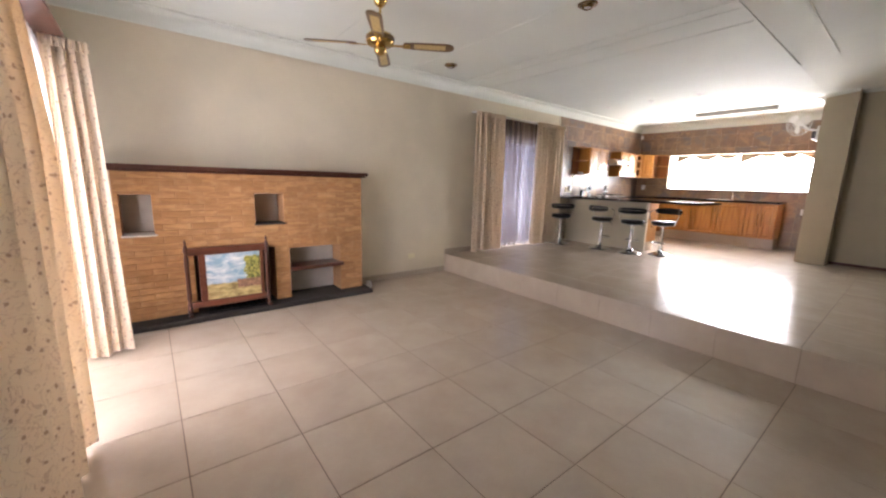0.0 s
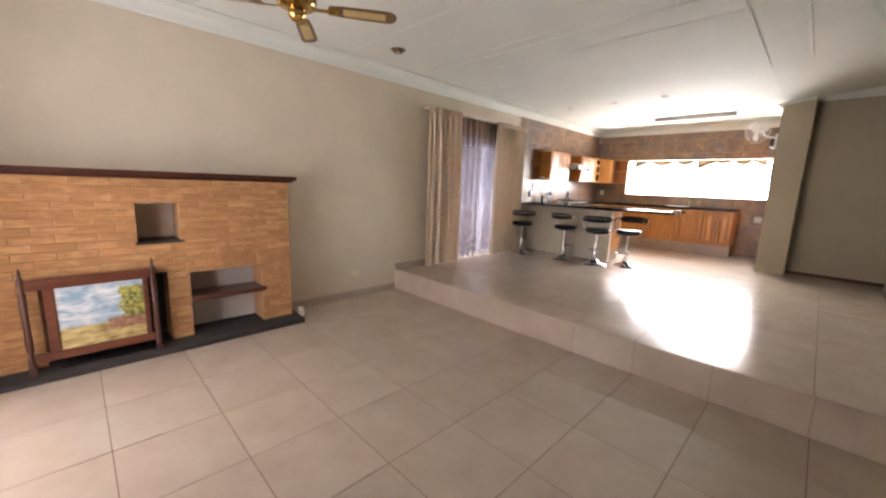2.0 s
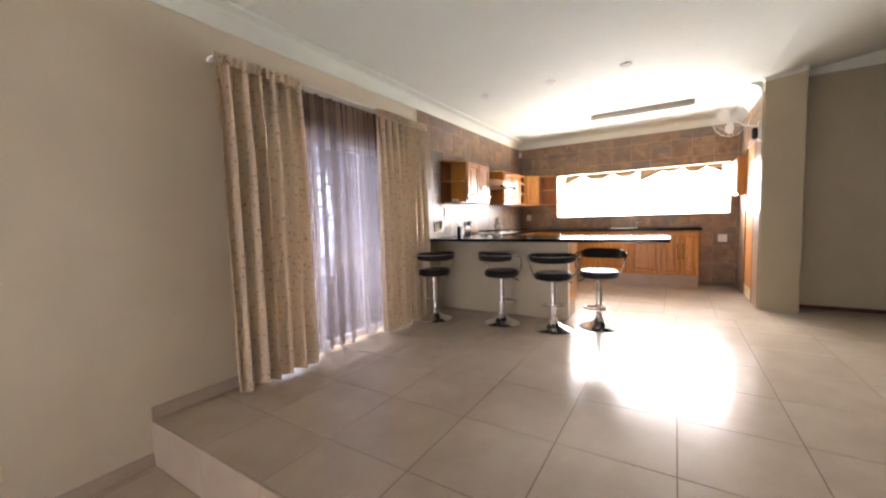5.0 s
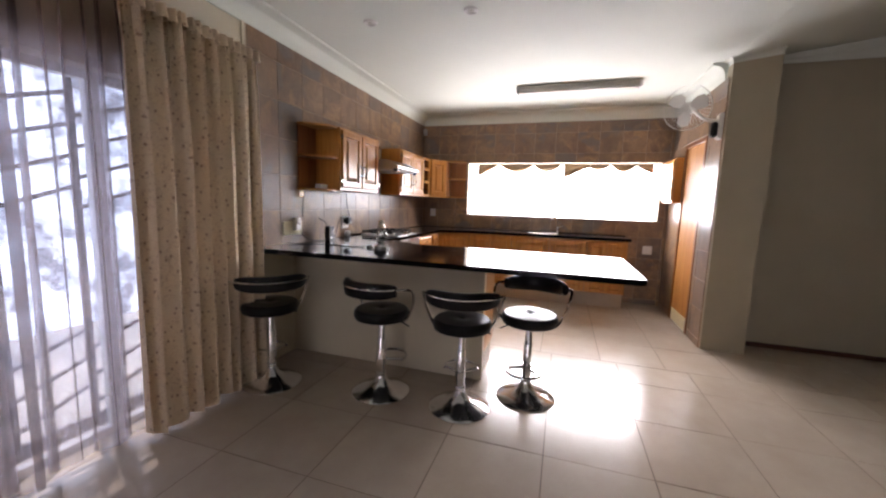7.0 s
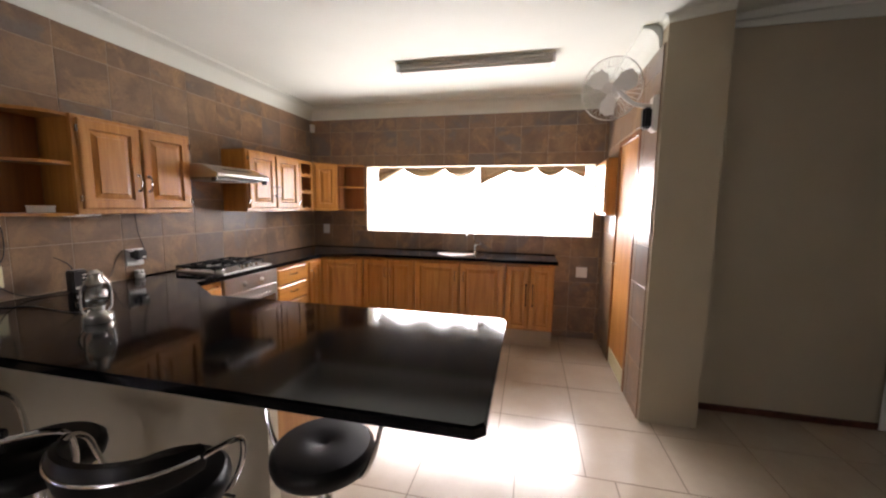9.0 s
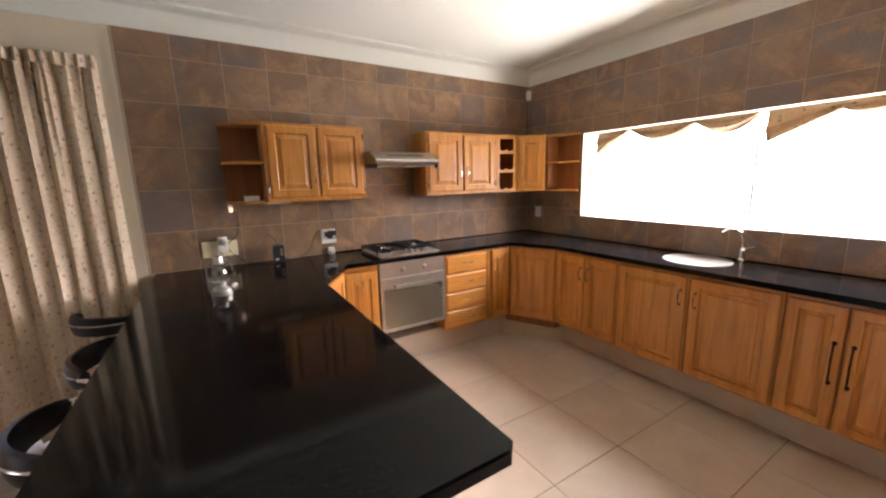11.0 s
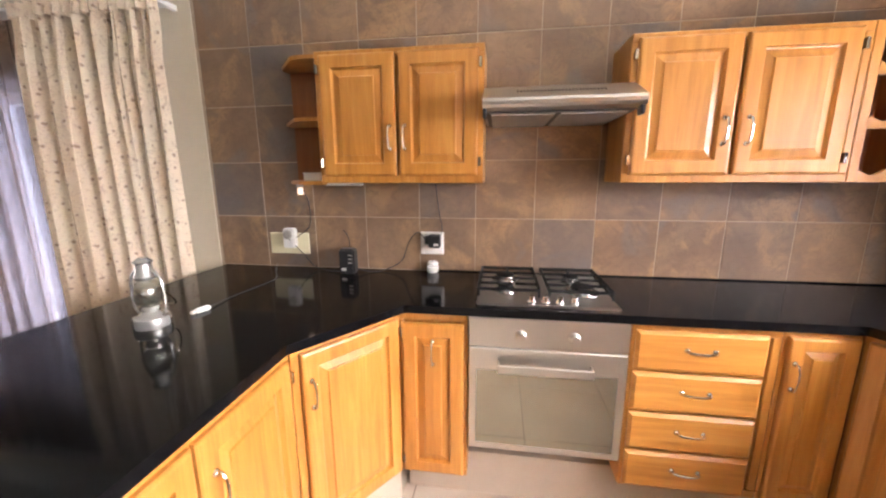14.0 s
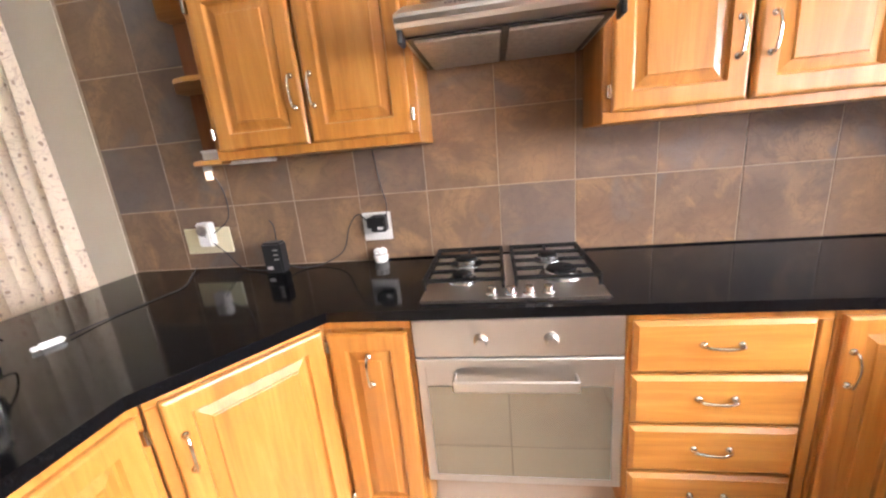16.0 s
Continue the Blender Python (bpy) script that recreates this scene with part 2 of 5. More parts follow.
def printed_cloth(name, ground, motif, clear, flat=0, gather=2.1):
    """Cream cloth with a small sprigged print; light comes through it."""
    m, n, l, b = material(name, 0.9)
    v = spot(n, l, (1, 1, 1), False)
    vo = n.new("ShaderNodeTexVoronoi")
    vo.voronoi_dimensions = "2D"
    vo.inputs["Scale"].default_value = 13.0
    vo.inputs["Randomness"].default_value = 0.9
    sep, com = n.new("ShaderNodeSeparateXYZ"), n.new("ShaderNodeCombineXYZ")
    l.new(v, sep.inputs[0])
    along = n.new("ShaderNodeMath")
    along.operation = "MULTIPLY"
    along.inputs[1].default_value = gather
    l.new(sep.outputs[flat], along.inputs[0])
    l.new(along.outputs[0], com.inputs[0])
    l.new(sep.outputs[2], com.inputs[1])
    l.new(com.outputs[0], vo.inputs["Vector"])
    curl = grain(n, l, v, 38.0, 3, 0.6, 1.5)
    add = n.new("ShaderNodeMath")
    add.operation = "MULTIPLY_ADD"
    add.inputs[1].default_value = 0.35
    l.new(curl, add.inputs[0])
    l.new(vo.outputs["Distance"], add.inputs[2])
    mask = ramp(n, l, add.outputs[0], [(0.255, (0.75, 0.75, 0.75)), (0.30, (0, 0, 0))])
    vine = ramp(n, l, grain(n, l, v, 14.0, 2, 0.5, 2.0), [(0.475, (0, 0, 0)), (0.5, (0.45, 0.45, 0.45)), (0.525, (0, 0, 0))])
    c = mixc(n, l, mask, ground, motif)
    c = mixc(n, l, vine, c, motif)
    weave = grain(n, l, v, 300.0, 2)
    c = mixc(n, l, span(n, l, weave, 0, 0.2), c, tuple(x * 0.7 for x in ground))
    l.new(c, b.inputs["Base Color"])
    relief(n, l, b, weave, 0.2, 0.001)
    tr, mx = n.new("ShaderNodeBsdfTranslucent"), n.new("ShaderNodeMixShader")
    l.new(c, tr.inputs[0])
    mx.inputs[0].default_value = clear
    l.new(b.outputs[0], mx.inputs[1])
    l.new(tr.outputs[0], mx.inputs[2])
    l.new(mx.outputs[0], n["Material Output"].inputs[0])
    return m


def sheer_cloth(name, colour, lit, open_part):
    m, n, l, b = material(name, 0.9)
    v = spot(n, l, (1, 1, 1), False)
    b.inputs["Base Color"].default_value = (*colour, 1)
    tr, t1 = n.new("ShaderNodeBsdfTranslucent"), n.new("ShaderNodeBsdfTransparent")
    tr.inputs[0].default_value = (*lit, 1)
    a, c = n.new("ShaderNodeMixShader"), n.new("ShaderNodeMixShader")
    a.inputs[0].default_value = 0.62
    l.new(b.outputs[0], a.inputs[1])
    l.new(tr.outputs[0], a.inputs[2])
    weave = grain(n, l, v, 180.0, 2)
    l.new(span(n, l, weave, open_part - 0.15, open_part + 0.15), c.inputs[0])
    l.new(a.outputs[0], c.inputs[1])
    l.new(t1.outputs[0], c.inputs[2])
    l.new(c.outputs[0], n["Material Output"].inputs[0])
    return m


def glass(name, rough=0.0, tint=(0.96, 0.97, 0.97), even=0.0):
    """Thin clear pane: light passes, with a gloss that grows at a slant."""
    m, n, l, b = material(name)
    t, g, x, fr = n.new("ShaderNodeBsdfTransparent"), n.new("ShaderNodeBsdfGlossy"), n.new("ShaderNodeMixShader"), n.new("ShaderNodeFresnel")
    t.inputs[0].default_value = (*tint, 1)
    g.inputs["Roughness"].default_value = rough
    if even:
        x.inputs[0].default_value = even
    else:
        l.new(fr.outputs[0], x.inputs[0])
    l.new(t.outputs[0], x.inputs[1])
    l.new(g.outputs[0], x.inputs[2])
    l.new(x.outputs[0], n["Material Output"].inputs[0])
    return m


def landscape():
    """Small oil landscape: cloudy sky, a tree at one side, a low hut, a bush."""
    m, n, l, b = material("oil_landscape", 0.5)
    tc, sep = n.new("ShaderNodeTexCoord"), n.new("ShaderNodeSeparateXYZ")
    l.new(tc.outputs["Generated"], sep.inputs[0])
    v = spot(n, l, (1, 1, 1), False)
    u, h = sep.outputs[0], sep.outputs[2]
    cloud = grain(n, l, spot(n, l, (1, 1, 2.6), False), 6.0, 4, 0.6, 0.8)
    skyc = ramp(n, l, cloud, [(0.36, (0.22, 0.35, 0.45)), (0.5, (0.42, 0.50, 0.54)), (0.64, (0.72, 0.72, 0.68))])
    leaf = ramp(n, l, grain(n, l, v, 34.0, 4), [(0.38, (0.09, 0.11, 0.025)), (0.62, (0.42, 0.38, 0.09))])
    land = ramp(n, l, grain(n, l, spot(n, l, (1, 1, 3), False), 9.0, 4), [(0.35, (0.22, 0.16, 0.05)), (0.65, (0.62, 0.48, 0.20))])
    hut = ramp(n, l, grain(n, l, v, 30.0, 3), [(0.35, (0.16, 0.08, 0.05)), (0.65, (0.38, 0.20, 0.12))])
    bush = ramp(n, l, grain(n, l, v, 40.0, 3), [(0.35, (0.035, 0.055, 0.02)), (0.65, (0.16, 0.20, 0.07))])
    rough = grain(n, l, v, 16.0, 4, 0.65)

    def past(a, k, lo, soft=0.03, turn=1):
        """1 where a (or -a) plus k times the brushwork exceeds lo."""
        mul, add = n.new("ShaderNodeMath"), n.new("ShaderNodeMath")
        mul.operation, add.operation = "MULTIPLY_ADD", "MULTIPLY_ADD"
        mul.inputs[1].default_value, mul.inputs[2].default_value = turn, 0.0 if turn > 0 else 1.0
        l.new(a, mul.inputs[0])
        add.inputs[1].default_value = k
        l.new(rough, add.inputs[0])
        l.new(mul.outputs[0], add.inputs[2])
        return ramp(n, l, add.outputs[0], [(lo, (0, 0, 0)), (lo + soft, (1, 1, 1))])

    def meet(*masks):
        out = masks[0]
        for x in masks[1:]:
            out = mixc(n, l, 1.0, out, x, "MULTIPLY")
        return out

    c = mixc(n, l, past(h, 0.10, 0.37), land, skyc)
    c = mixc(n, l, meet(past(u, 0.5, 0.98), past(h, 0.2, 0.40), past(h, 0.3, 0.24, 0.03, -1)), c, leaf)
    c = mixc(n, l, meet(past(u, 0.12, 0.60), past(h, 0.08, 0.22), past(h, 0.1, 0.65, 0.03, -1)), c, hut)
    c = mixc(n, l, meet(past(u, 0.4, 1.0, 0.03, -1), past(h, 0.3, 0.78, 0.03, -1)), c, bush)
    l.new(c, b.inputs["Base Color"])
    relief(n, l, b, grain(n, l, v, 80.0, 3), 0.3, 0.001)
    return m


def glow(name, colour, strength):
    m, n, l, b = material(name)
    b.inputs["Emission Color"].default_value, b.inputs["Emission Strength"].default_value = (*colour, 1), strength
    b.inputs["Base Color"].default_value = (*colour, 1)
    return m


TILE, SLATE, BRICK, GRANITE = floor_tile(), slate_tile(), brick_clay(), granite()
CURTAIN = printed_cloth("sprigged_cream_curtain_cloth", (0.88, 0.755, 0.585), (0.36, 0.215, 0.135), 0.33)
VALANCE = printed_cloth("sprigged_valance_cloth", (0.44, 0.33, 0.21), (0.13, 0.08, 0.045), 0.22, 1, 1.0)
SHEER = sheer_cloth("brown_voile", (0.25, 0.125, 0.07), (0.66, 0.58, 0.56), 0.62)
SHEER_WHITE = sheer_cloth("white_voile", (0.75, 0.74, 0.74), (0.72, 0.70, 0.70), 0.50)
GLASS, LAMP_GLASS = glass("window_glass"), glass("lamp_glass", 0.02, (0.9, 0.92, 0.92), 0.14)
OVEN_GLASS = plain("mirror_oven_glass", (0.36, 0.34, 0.27), 0.04, 0.9, 0.06, 4, 0)
OIL = landscape()
TUBE = plain("unlit_diffuser", (0.62, 0.60, 0.55), 0.4, 0, 0.05, 6, 0)
PINK_LED = glow("lit_indicator", (1.0, 0.78, 0.58), 1.6)


# building blocks -----------------------------------------------------------
def box(bm, x0, x1, y0, y1, z0, z1, bev=0.0, seg=1):
    m = Matrix.LocRotScale(((x0 + x1) / 2, (y0 + y1) / 2, (z0 + z1) / 2), None, (abs(x1 - x0), abs(y1 - y0), abs(z1 - z0)))
    vs = bmesh.ops.create_cube(bm, size=1, matrix=m)["verts"]
    if bev:
        es = list({e for v in vs for e in v.link_edges})
        bmesh.ops.bevel(bm, geom=es, offset=bev, segments=seg, affect="EDGES")
    return bm


def lathe(bm, prof, at=(0, 0, 0), seg=24, m=None):
    """Turned shape from a profile of (radius, height)."""
    m = m or Matrix.Translation(at)
    rings = []
    for r, z in prof:
        rings.append([bm.verts.new(m @ Vector((r * math.cos(math.tau * i / seg), r * math.sin(math.tau * i / seg), z))) for i in range(seg)])
    for a, b in zip(rings, rings[1:]):
        for i in range(seg):
            bm.faces.new((a[i], a[(i + 1) % seg], b[(i + 1) % seg], b[i]))
    for ring, r in ((rings[0], prof[0][0]), (rings[-1], prof[-1][0])):
        if r > 1e-4:
            bm.faces.new(ring)
    return bm


def tube(bm, pts, r, seg=8, closed=False):
    """Round bar swept along points."""
    pts = [Vector(p) for p in pts]
    n = len(pts)
    rings = []
    side = None
    for i, p in enumerate(pts):
        a = pts[(i - 1) % n] if closed or i else p
        b = pts[(i + 1) % n] if closed or i < n - 1 else p
        d = (b - a).normalized()
        if side is None:
            side = d.orthogonal().normalized()
        side = (side - d * side.dot(d)).normalized()
        up = d.cross(side)
        rings.append([bm.verts.new(p + r * (math.cos(math.tau * k / seg) * side + math.sin(math.tau * k / seg) * up)) for k in range(seg)])
    for i in range(n if closed else n - 1):
        a, b = rings[i], rings[(i + 1) % n]
        for k in range(seg):
            bm.faces.new((a[k], a[(k + 1) % seg], b[(k + 1) % seg], b[k]))
    if not closed:
        bm.faces.new(rings[0])
        bm.faces.new(rings[-1])
    return bm


def bend(ctrl, steps=6):
    """Smooth points through control points."""
    p = [Vector(c) for c in ctrl]
    p = [2 * p[0] - p[1]] + p + [2 * p[-1] - p[-2]]
    out = []
    for i in range(1, len(p) - 2):
        for s in range(steps):
            t = s / steps
            out.append(0.5 * (2 * p[i] + (p[i + 1] - p[i - 1]) * t + (2 * p[i - 1] - 5 * p[i] + 4 * p[i + 1] - p[i + 2]) * t * t + (3 * p[i] - p[i - 1] - 3 * p[i + 1] + p[i + 2]) * t ** 3))
    out.append(p[-2])
    return out


def prism(bm, poly, z0, z1, bev=0.0):
    a = [bm.verts.new((x, y, z0)) for x, y in poly]
    b = [bm.verts.new((x, y, z1)) for x, y in poly]
    n = len(poly)
    bm.faces.new(a[::-1])
    bm.faces.new(b)
    for i in range(n):
        bm.faces.new((a[i], a[(i + 1) % n], b[(i + 1) % n], b[i]))
    if bev:
        bmesh.ops.bevel(bm, geom=[e for e in bm.edges if e.verts[0] in b and e.verts[1] in b], offset=bev, segments=2, affect="EDGES")
    return bm


def raised(bm, x0, x1, z0, z1, y, rings):
    """A panel facing -y whose profile steps inwards: rings of (inset, depth)."""
    prev = None
    for inset, d in rings:
        ring = [bm.verts.new((x, y - d, z)) for x, z in ((x0 + inset, z0 + inset), (x1 - inset, z0 + inset), (x1 - inset, z1 - inset), (x0 + inset, z1 - inset))]
        if prev:
            for i in range(4):
                bm.faces.new((prev[i], prev[(i + 1) % 4], ring[(i + 1) % 4], ring[i]))
        else:
            bm.faces.new(ring[::-1])
        prev = ring
    bm.faces.new(prev)
    return bm


def link(name, bm, mat, smooth=False):
    bmesh.ops.recalc_face_normals(bm, faces=bm.faces[:])
    me = bpy.data.meshes.new(name)
    bm.to_mesh(me)
    bm.free()
    if smooth:
        me.shade_smooth()
        me.set_sharp_from_angle(angle=radians(40))
    me.materials.append(mat)
    return new(name, me)


def part(name, bm, mat, parent, label="", smooth=False):
    """One mesh under a thing or a part, in the thing's own coordinates."""
    o = link(name, bm, mat, smooth)
    o.parent = parent
    return tagged(o, label)


def thing(name, m, label, category, group="", kind=""):
    o = new(name)
    o.empty_display_size = 0.1
    o.matrix_basis = m
    return tagged(o, label, category, group, kind)


def solid(name, bm, mat, label="", category="", kind="", smooth=False):
    """A thing that is one mesh, in world coordinates."""
    return tagged(link(name, bm, mat, smooth), label, category, "", kind)


def B():
    return bmesh.new()


def wall_with_hole(bm, axis, p0, p1, a0, a1, z0, z1, holes):
    """A wall slab from p0 to p1 in thickness, along a0..a1, with openings (b0, b1, h0, h1)."""
    cuts = sorted({a0, a1, *[v for h in holes for v in h[:2]]})
    for s, e in zip(cuts, cuts[1:]):
        hs = [h for h in holes if h[0] <= s and e <= h[1]]
        bands = [(z0, z1)]
        if hs:
            bands = [(z0, hs[0][2]), (hs[0][3], z1)]
        for lo, hi in bands:
            if hi - lo > 1e-4:
                if axis == "x":
                    box(bm, s, e, p0, p1, lo, hi)
                else:
                    box(bm, p0, p1, s, e, lo, hi)
    bmesh.ops.remove_doubles(bm, verts=bm.verts[:], dist=1e-5)
    return bm


# the shell ---------------------------------------------------------------------
T = 0.25
def gable(bm, x0, x1):
    """Upper piece of a wall under the climbing part of the ceiling."""
    ends = [[bm.verts.new((x, y, z)) for y, z in ((FOLD, CEIL + 0.1), (SOUTH - T, CEIL + 0.1), (SOUTH - T, ceiling_at(SOUTH - T) + 0.1))] for x in (x0, x1)]
    bm.faces.new(ends[0])
    bm.faces.new(ends[1][::-1])
    for i in range(3):
        bm.faces.new((ends[0][i], ends[0][(i + 1) % 3], ends[1][(i + 1) % 3], ends[1][i]))
    return bm


solid("wall_north", wall_with_hole(B(), "x", NORTH, NORTH + T, WEST - T, EAST + T, -0.2, CEIL + 0.1, [(D0, D1, UP, DZ)]), PAINT, "cream painted plaster wall with a glass door", "wall", "structure")
solid("wall_east", gable(wall_with_hole(B(), "y", EAST, EAST + T, SOUTH - T, NORTH, -0.2, CEIL + 0.1, [(W0, W1, WZ0, WZ1)]), EAST, EAST + T), PAINT, "kitchen outer wall with a wide window", "wall", "structure")
solid("wall_west", gable(wall_with_hole(B(), "y", WEST - T, WEST, SOUTH - T, NORTH, -0.2, CEIL + 0.1, [(L0, L1, 0.02, LZ)]), WEST - T, WEST), PAINT, "cream painted plaster wall with a wide glazed opening", "wall", "structure")
solid("wall_south", box(B(), WEST, EAST, SOUTH - T, SOUTH, -0.2, ceiling_at(SOUTH) + 0.05), PAINT, "cream painted plaster wall", "wall", "structure")
solid("wall_side", box(B(), 6.38, 10.0, SOUTH, SIDE, UP - 0.05, ceiling_at(SIDE) + 0.06), PAINT_SHADED, "wall beside the raised floor, shade put into its paint colour", "wall", "structure")
solid("wall_kitchen", wall_with_hole(B(), "x", 1.88, KIT, 10.38, EAST, UP - 0.05, ceiling_at(KIT) + 0.05, [(10.83, 11.50, UP, 2.42)]), PAINT_DIMMED, "short wall ending the kitchen, cream paint darkened with shade", "wall", "structure")
solid("wall_recess", box(B(), 10.70, 10.82, SOUTH, 1.88, UP - 0.05, ceiling_at(1.88) + 0.05), PAINT_DIMMED, "recessed wall panel, cream paint darkened with shade", "wall", "structure")
ce = B()
outline = [(NORTH + T, CEIL), (FOLD, CEIL), (SOUTH - T, ceiling_at(SOUTH - T)), (SOUTH - T, ceiling_at(SOUTH - T) + 0.14), (FOLD, CEIL + 0.14), (NORTH + T, CEIL + 0.14)]
ends = [[ce.verts.new((x, y, z)) for y, z in outline] for x in (WEST - T, EAST + T)]
ce.faces.new(ends[0])
ce.faces.new(ends[1][::-1])
for i in range(6):
    ce.faces.new((ends[0][i], ends[0][(i + 1) % 6], ends[1][(i + 1) % 6], ends[1][i]))
solid("ceiling", ce, CEILING, "white painted board ceiling, climbing beyond a fold", "ceiling", "structure")


def cornice(name, pts, k=1.0, climb=False):
    """Coved plaster moulding along a wall line, the room on its left."""
    bm = B()
    prof = [(0, -0.16), (0.012, -0.16), (0.016, -0.14)] + [(0.016 + 0.094 * (1 - math.cos(a)), -0.135 + 0.115 * math.sin(a)) for a in [i * math.pi / 12 for i in range(7)]] + [(0.125, -0.018), (0.125, 0.0), (0, 0)]
    prof = [(u * k, w * k) for u, w in prof]
    rings = []
    for i, p in enumerate(pts):
        p = Vector(p)
        d0 = (p - Vector(pts[i - 1])).normalized() if i else None
        d1 = (Vector(pts[i + 1]) - p).normalized() if i < len(pts) - 1 else None
        d0, d1 = d0 or d1, d1 or d0
        n0, n1 = Vector((-d0.y, d0.x)), Vector((-d1.y, d1.x))
        nn = n0 + n1
        nn = nn / max(nn.dot(n0), 0.3)
        rings.append([bm.verts.new((p.x + nn.x * u, p.y + nn.y * u, (ceiling_at(p.y) if climb else CEIL) + w)) for u, w in prof])
    k = len(prof)
    for a, b in zip(rings, rings[1:]):
        for i in range(k):
            bm.faces.new((a[i], a[(i + 1) % k], b[(i + 1) % k], b[i]))
    bm.faces.new(rings[0])
    bm.faces.new(rings[-1])
    solid(name, bm, CEILING, "white coved plaster cornice", "cornice", "structure", True)


cornice("trim_cornice", [(10.50, KIT), (EAST, KIT), (EAST, NORTH), (WEST, NORTH), (WEST, FOLD)])
cornice("trim_cornice_west", [(WEST, FOLD), (WEST, SOUTH)], 1.0, True)
cornice("trim_cornice_side", [(6.38, SOUTH), (6.38, SIDE), (10.0, SIDE), (10.0, SOUTH)], 0.55, True)
cornice("trim_cornice_pier", [(10.38, 1.88), (10.38, KIT), (10.50, KIT)], 0.3, True)
rc = B()
bands = []
for y in (1.88, SOUTH):
    up = ceiling_at(y)
    bands.append([rc.verts.new((x, y, z)) for x, z in ((10.70, 3.065), (10.685, 3.065), (10.68, 3.085), (10.655, (3.085 + up) / 2), (10.60, up - 0.03), (10.59, up - 0.012), (10.59, up), (10.70, up))])
for i in range(8):
    rc.faces.new((bands[0][i], bands[0][(i + 1) % 8], bands[1][(i + 1) % 8], bands[1][i]))
rc.faces.new(bands[0])
rc.faces.new(bands[1])
solid("trim_cornice_recess", rc, CEILING, "white plaster cornice widening under the climbing ceiling", "cornice", "structure")

strips = B()
for x in (5.62, 5.80):
    box(strips, x - 0.018, x + 0.018, FOLD, NORTH - 0.1, CEIL - 0.008, CEIL + 0.01, 0.003)
for x in (2.05, 3.42, 4.66, 6.20):
    box(strips, x - 0.015, x + 0.015, FOLD, NORTH - 0.1, CEIL - 0.006, CEIL + 0.01, 0.002)
for y, x0, x1 in ((FOLD, WEST, 8.12), (1.905, 5.84, 8.1)):
    box(strips, x0, x1, y - 0.015, y + 0.015, ceiling_at(y) - 0.007, ceiling_at(y) + 0.01, 0.002)
solid("trim_ceiling_strips", strips, CEILING, "white cover strips over the ceiling board joints", "trim", "structure")

solid("ground", box(B(), -600, 600, -600, 600, -0.5, -0.22), LAWN, "lawn and open ground round the house", "ground", "structure")
solid("patio", box(B(), D0 - 1.5, D1 + 1.5, NORTH + T, NORTH + 2.6, -0.22, UP - 0.05), PAVING, "paved patio outside the glass door", "patio", "structure")
def glow_board(name, colour, strength, low=0.75, scale=1.6):
    """Glowing board in place of the over-bright outdoors: emission in soft blotches."""
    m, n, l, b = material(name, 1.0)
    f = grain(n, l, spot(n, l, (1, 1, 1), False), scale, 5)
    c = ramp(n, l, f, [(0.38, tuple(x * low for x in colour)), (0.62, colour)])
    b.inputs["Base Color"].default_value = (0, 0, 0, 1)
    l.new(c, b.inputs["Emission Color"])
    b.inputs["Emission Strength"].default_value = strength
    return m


# Boards added outside each opening: they fill the view and light the rooms.
solid("backdrop_east", box(B(), EAST + 1.5, EAST + 1.52, W0 - 4, W1 + 4, -0.22, 4.5), glow_board("garden_glow_board", (1.0, 1.0, 0.98), 42.0), "glowing board in place of the over-bright garden outside the kitchen window", "backdrop", "structure")
solid("backdrop_north", box(B(), D0 - 5, D1 + 5, NORTH + 3.0, NORTH + 3.02, -0.22, 4.5), glow_board("patio_glow_board", (0.62, 0.74, 1.0), 10.0, 0.13, 4.0), "glowing board in place of the over-bright patio outside the glass door", "backdrop", "structure")
solid("backdrop_west", box(B(), WEST - 2.02, WEST - 2.0, L0 - 5, L1 + 4, -0.22, 4.5), glow_board("lawn_glow_board", (1.0, 0.99, 0.97), 6.0), "glowing board in place of the over-bright garden outside the garden door", "backdrop", "structure")
solid("baseboard_recess", box(B(), 10.672, 10.70, -0.9, 1.86, UP, UP + 0.045, 0.004), MAHOGANY, "dark wooden skirting along the recess", "skirting", "structure")
solid("baseboard_side", box(B(), 6.38, 10.0, SIDE, SIDE + 0.012, UP, UP + 0.08, 0.004), TILE, "beige tile skirting along the side wall", "skirting", "structure")
solid("baseboard_north", box(B(), 3.86, STEP - 0.002, NORTH - 0.012, NORTH, 0.0, 0.085, 0.004), TILE, "beige tile skirting along the cream wall", "skirting", "structure")
solid("baseboard_north_upper", box(B(), STEP, D0 - 0.1, NORTH - 0.012, NORTH, UP, UP + 0.085, 0.004), TILE, "beige tile skirting along the raised floor", "skirting", "structure")

floor_low = solid("floor", box(B(), WEST, STEP, SOUTH, NORTH, -0.15, -0.0018), GROUT, "beige porcelain tiled floor with dark joints", "floor", "structure")
floor_up = solid("floor_upper", box(B(), STEP + 0.01, EAST, SOUTH, NORTH, -0.15, UP - 0.0018), GROUT, "raised beige porcelain tiled floor with step", "floor", "structure")


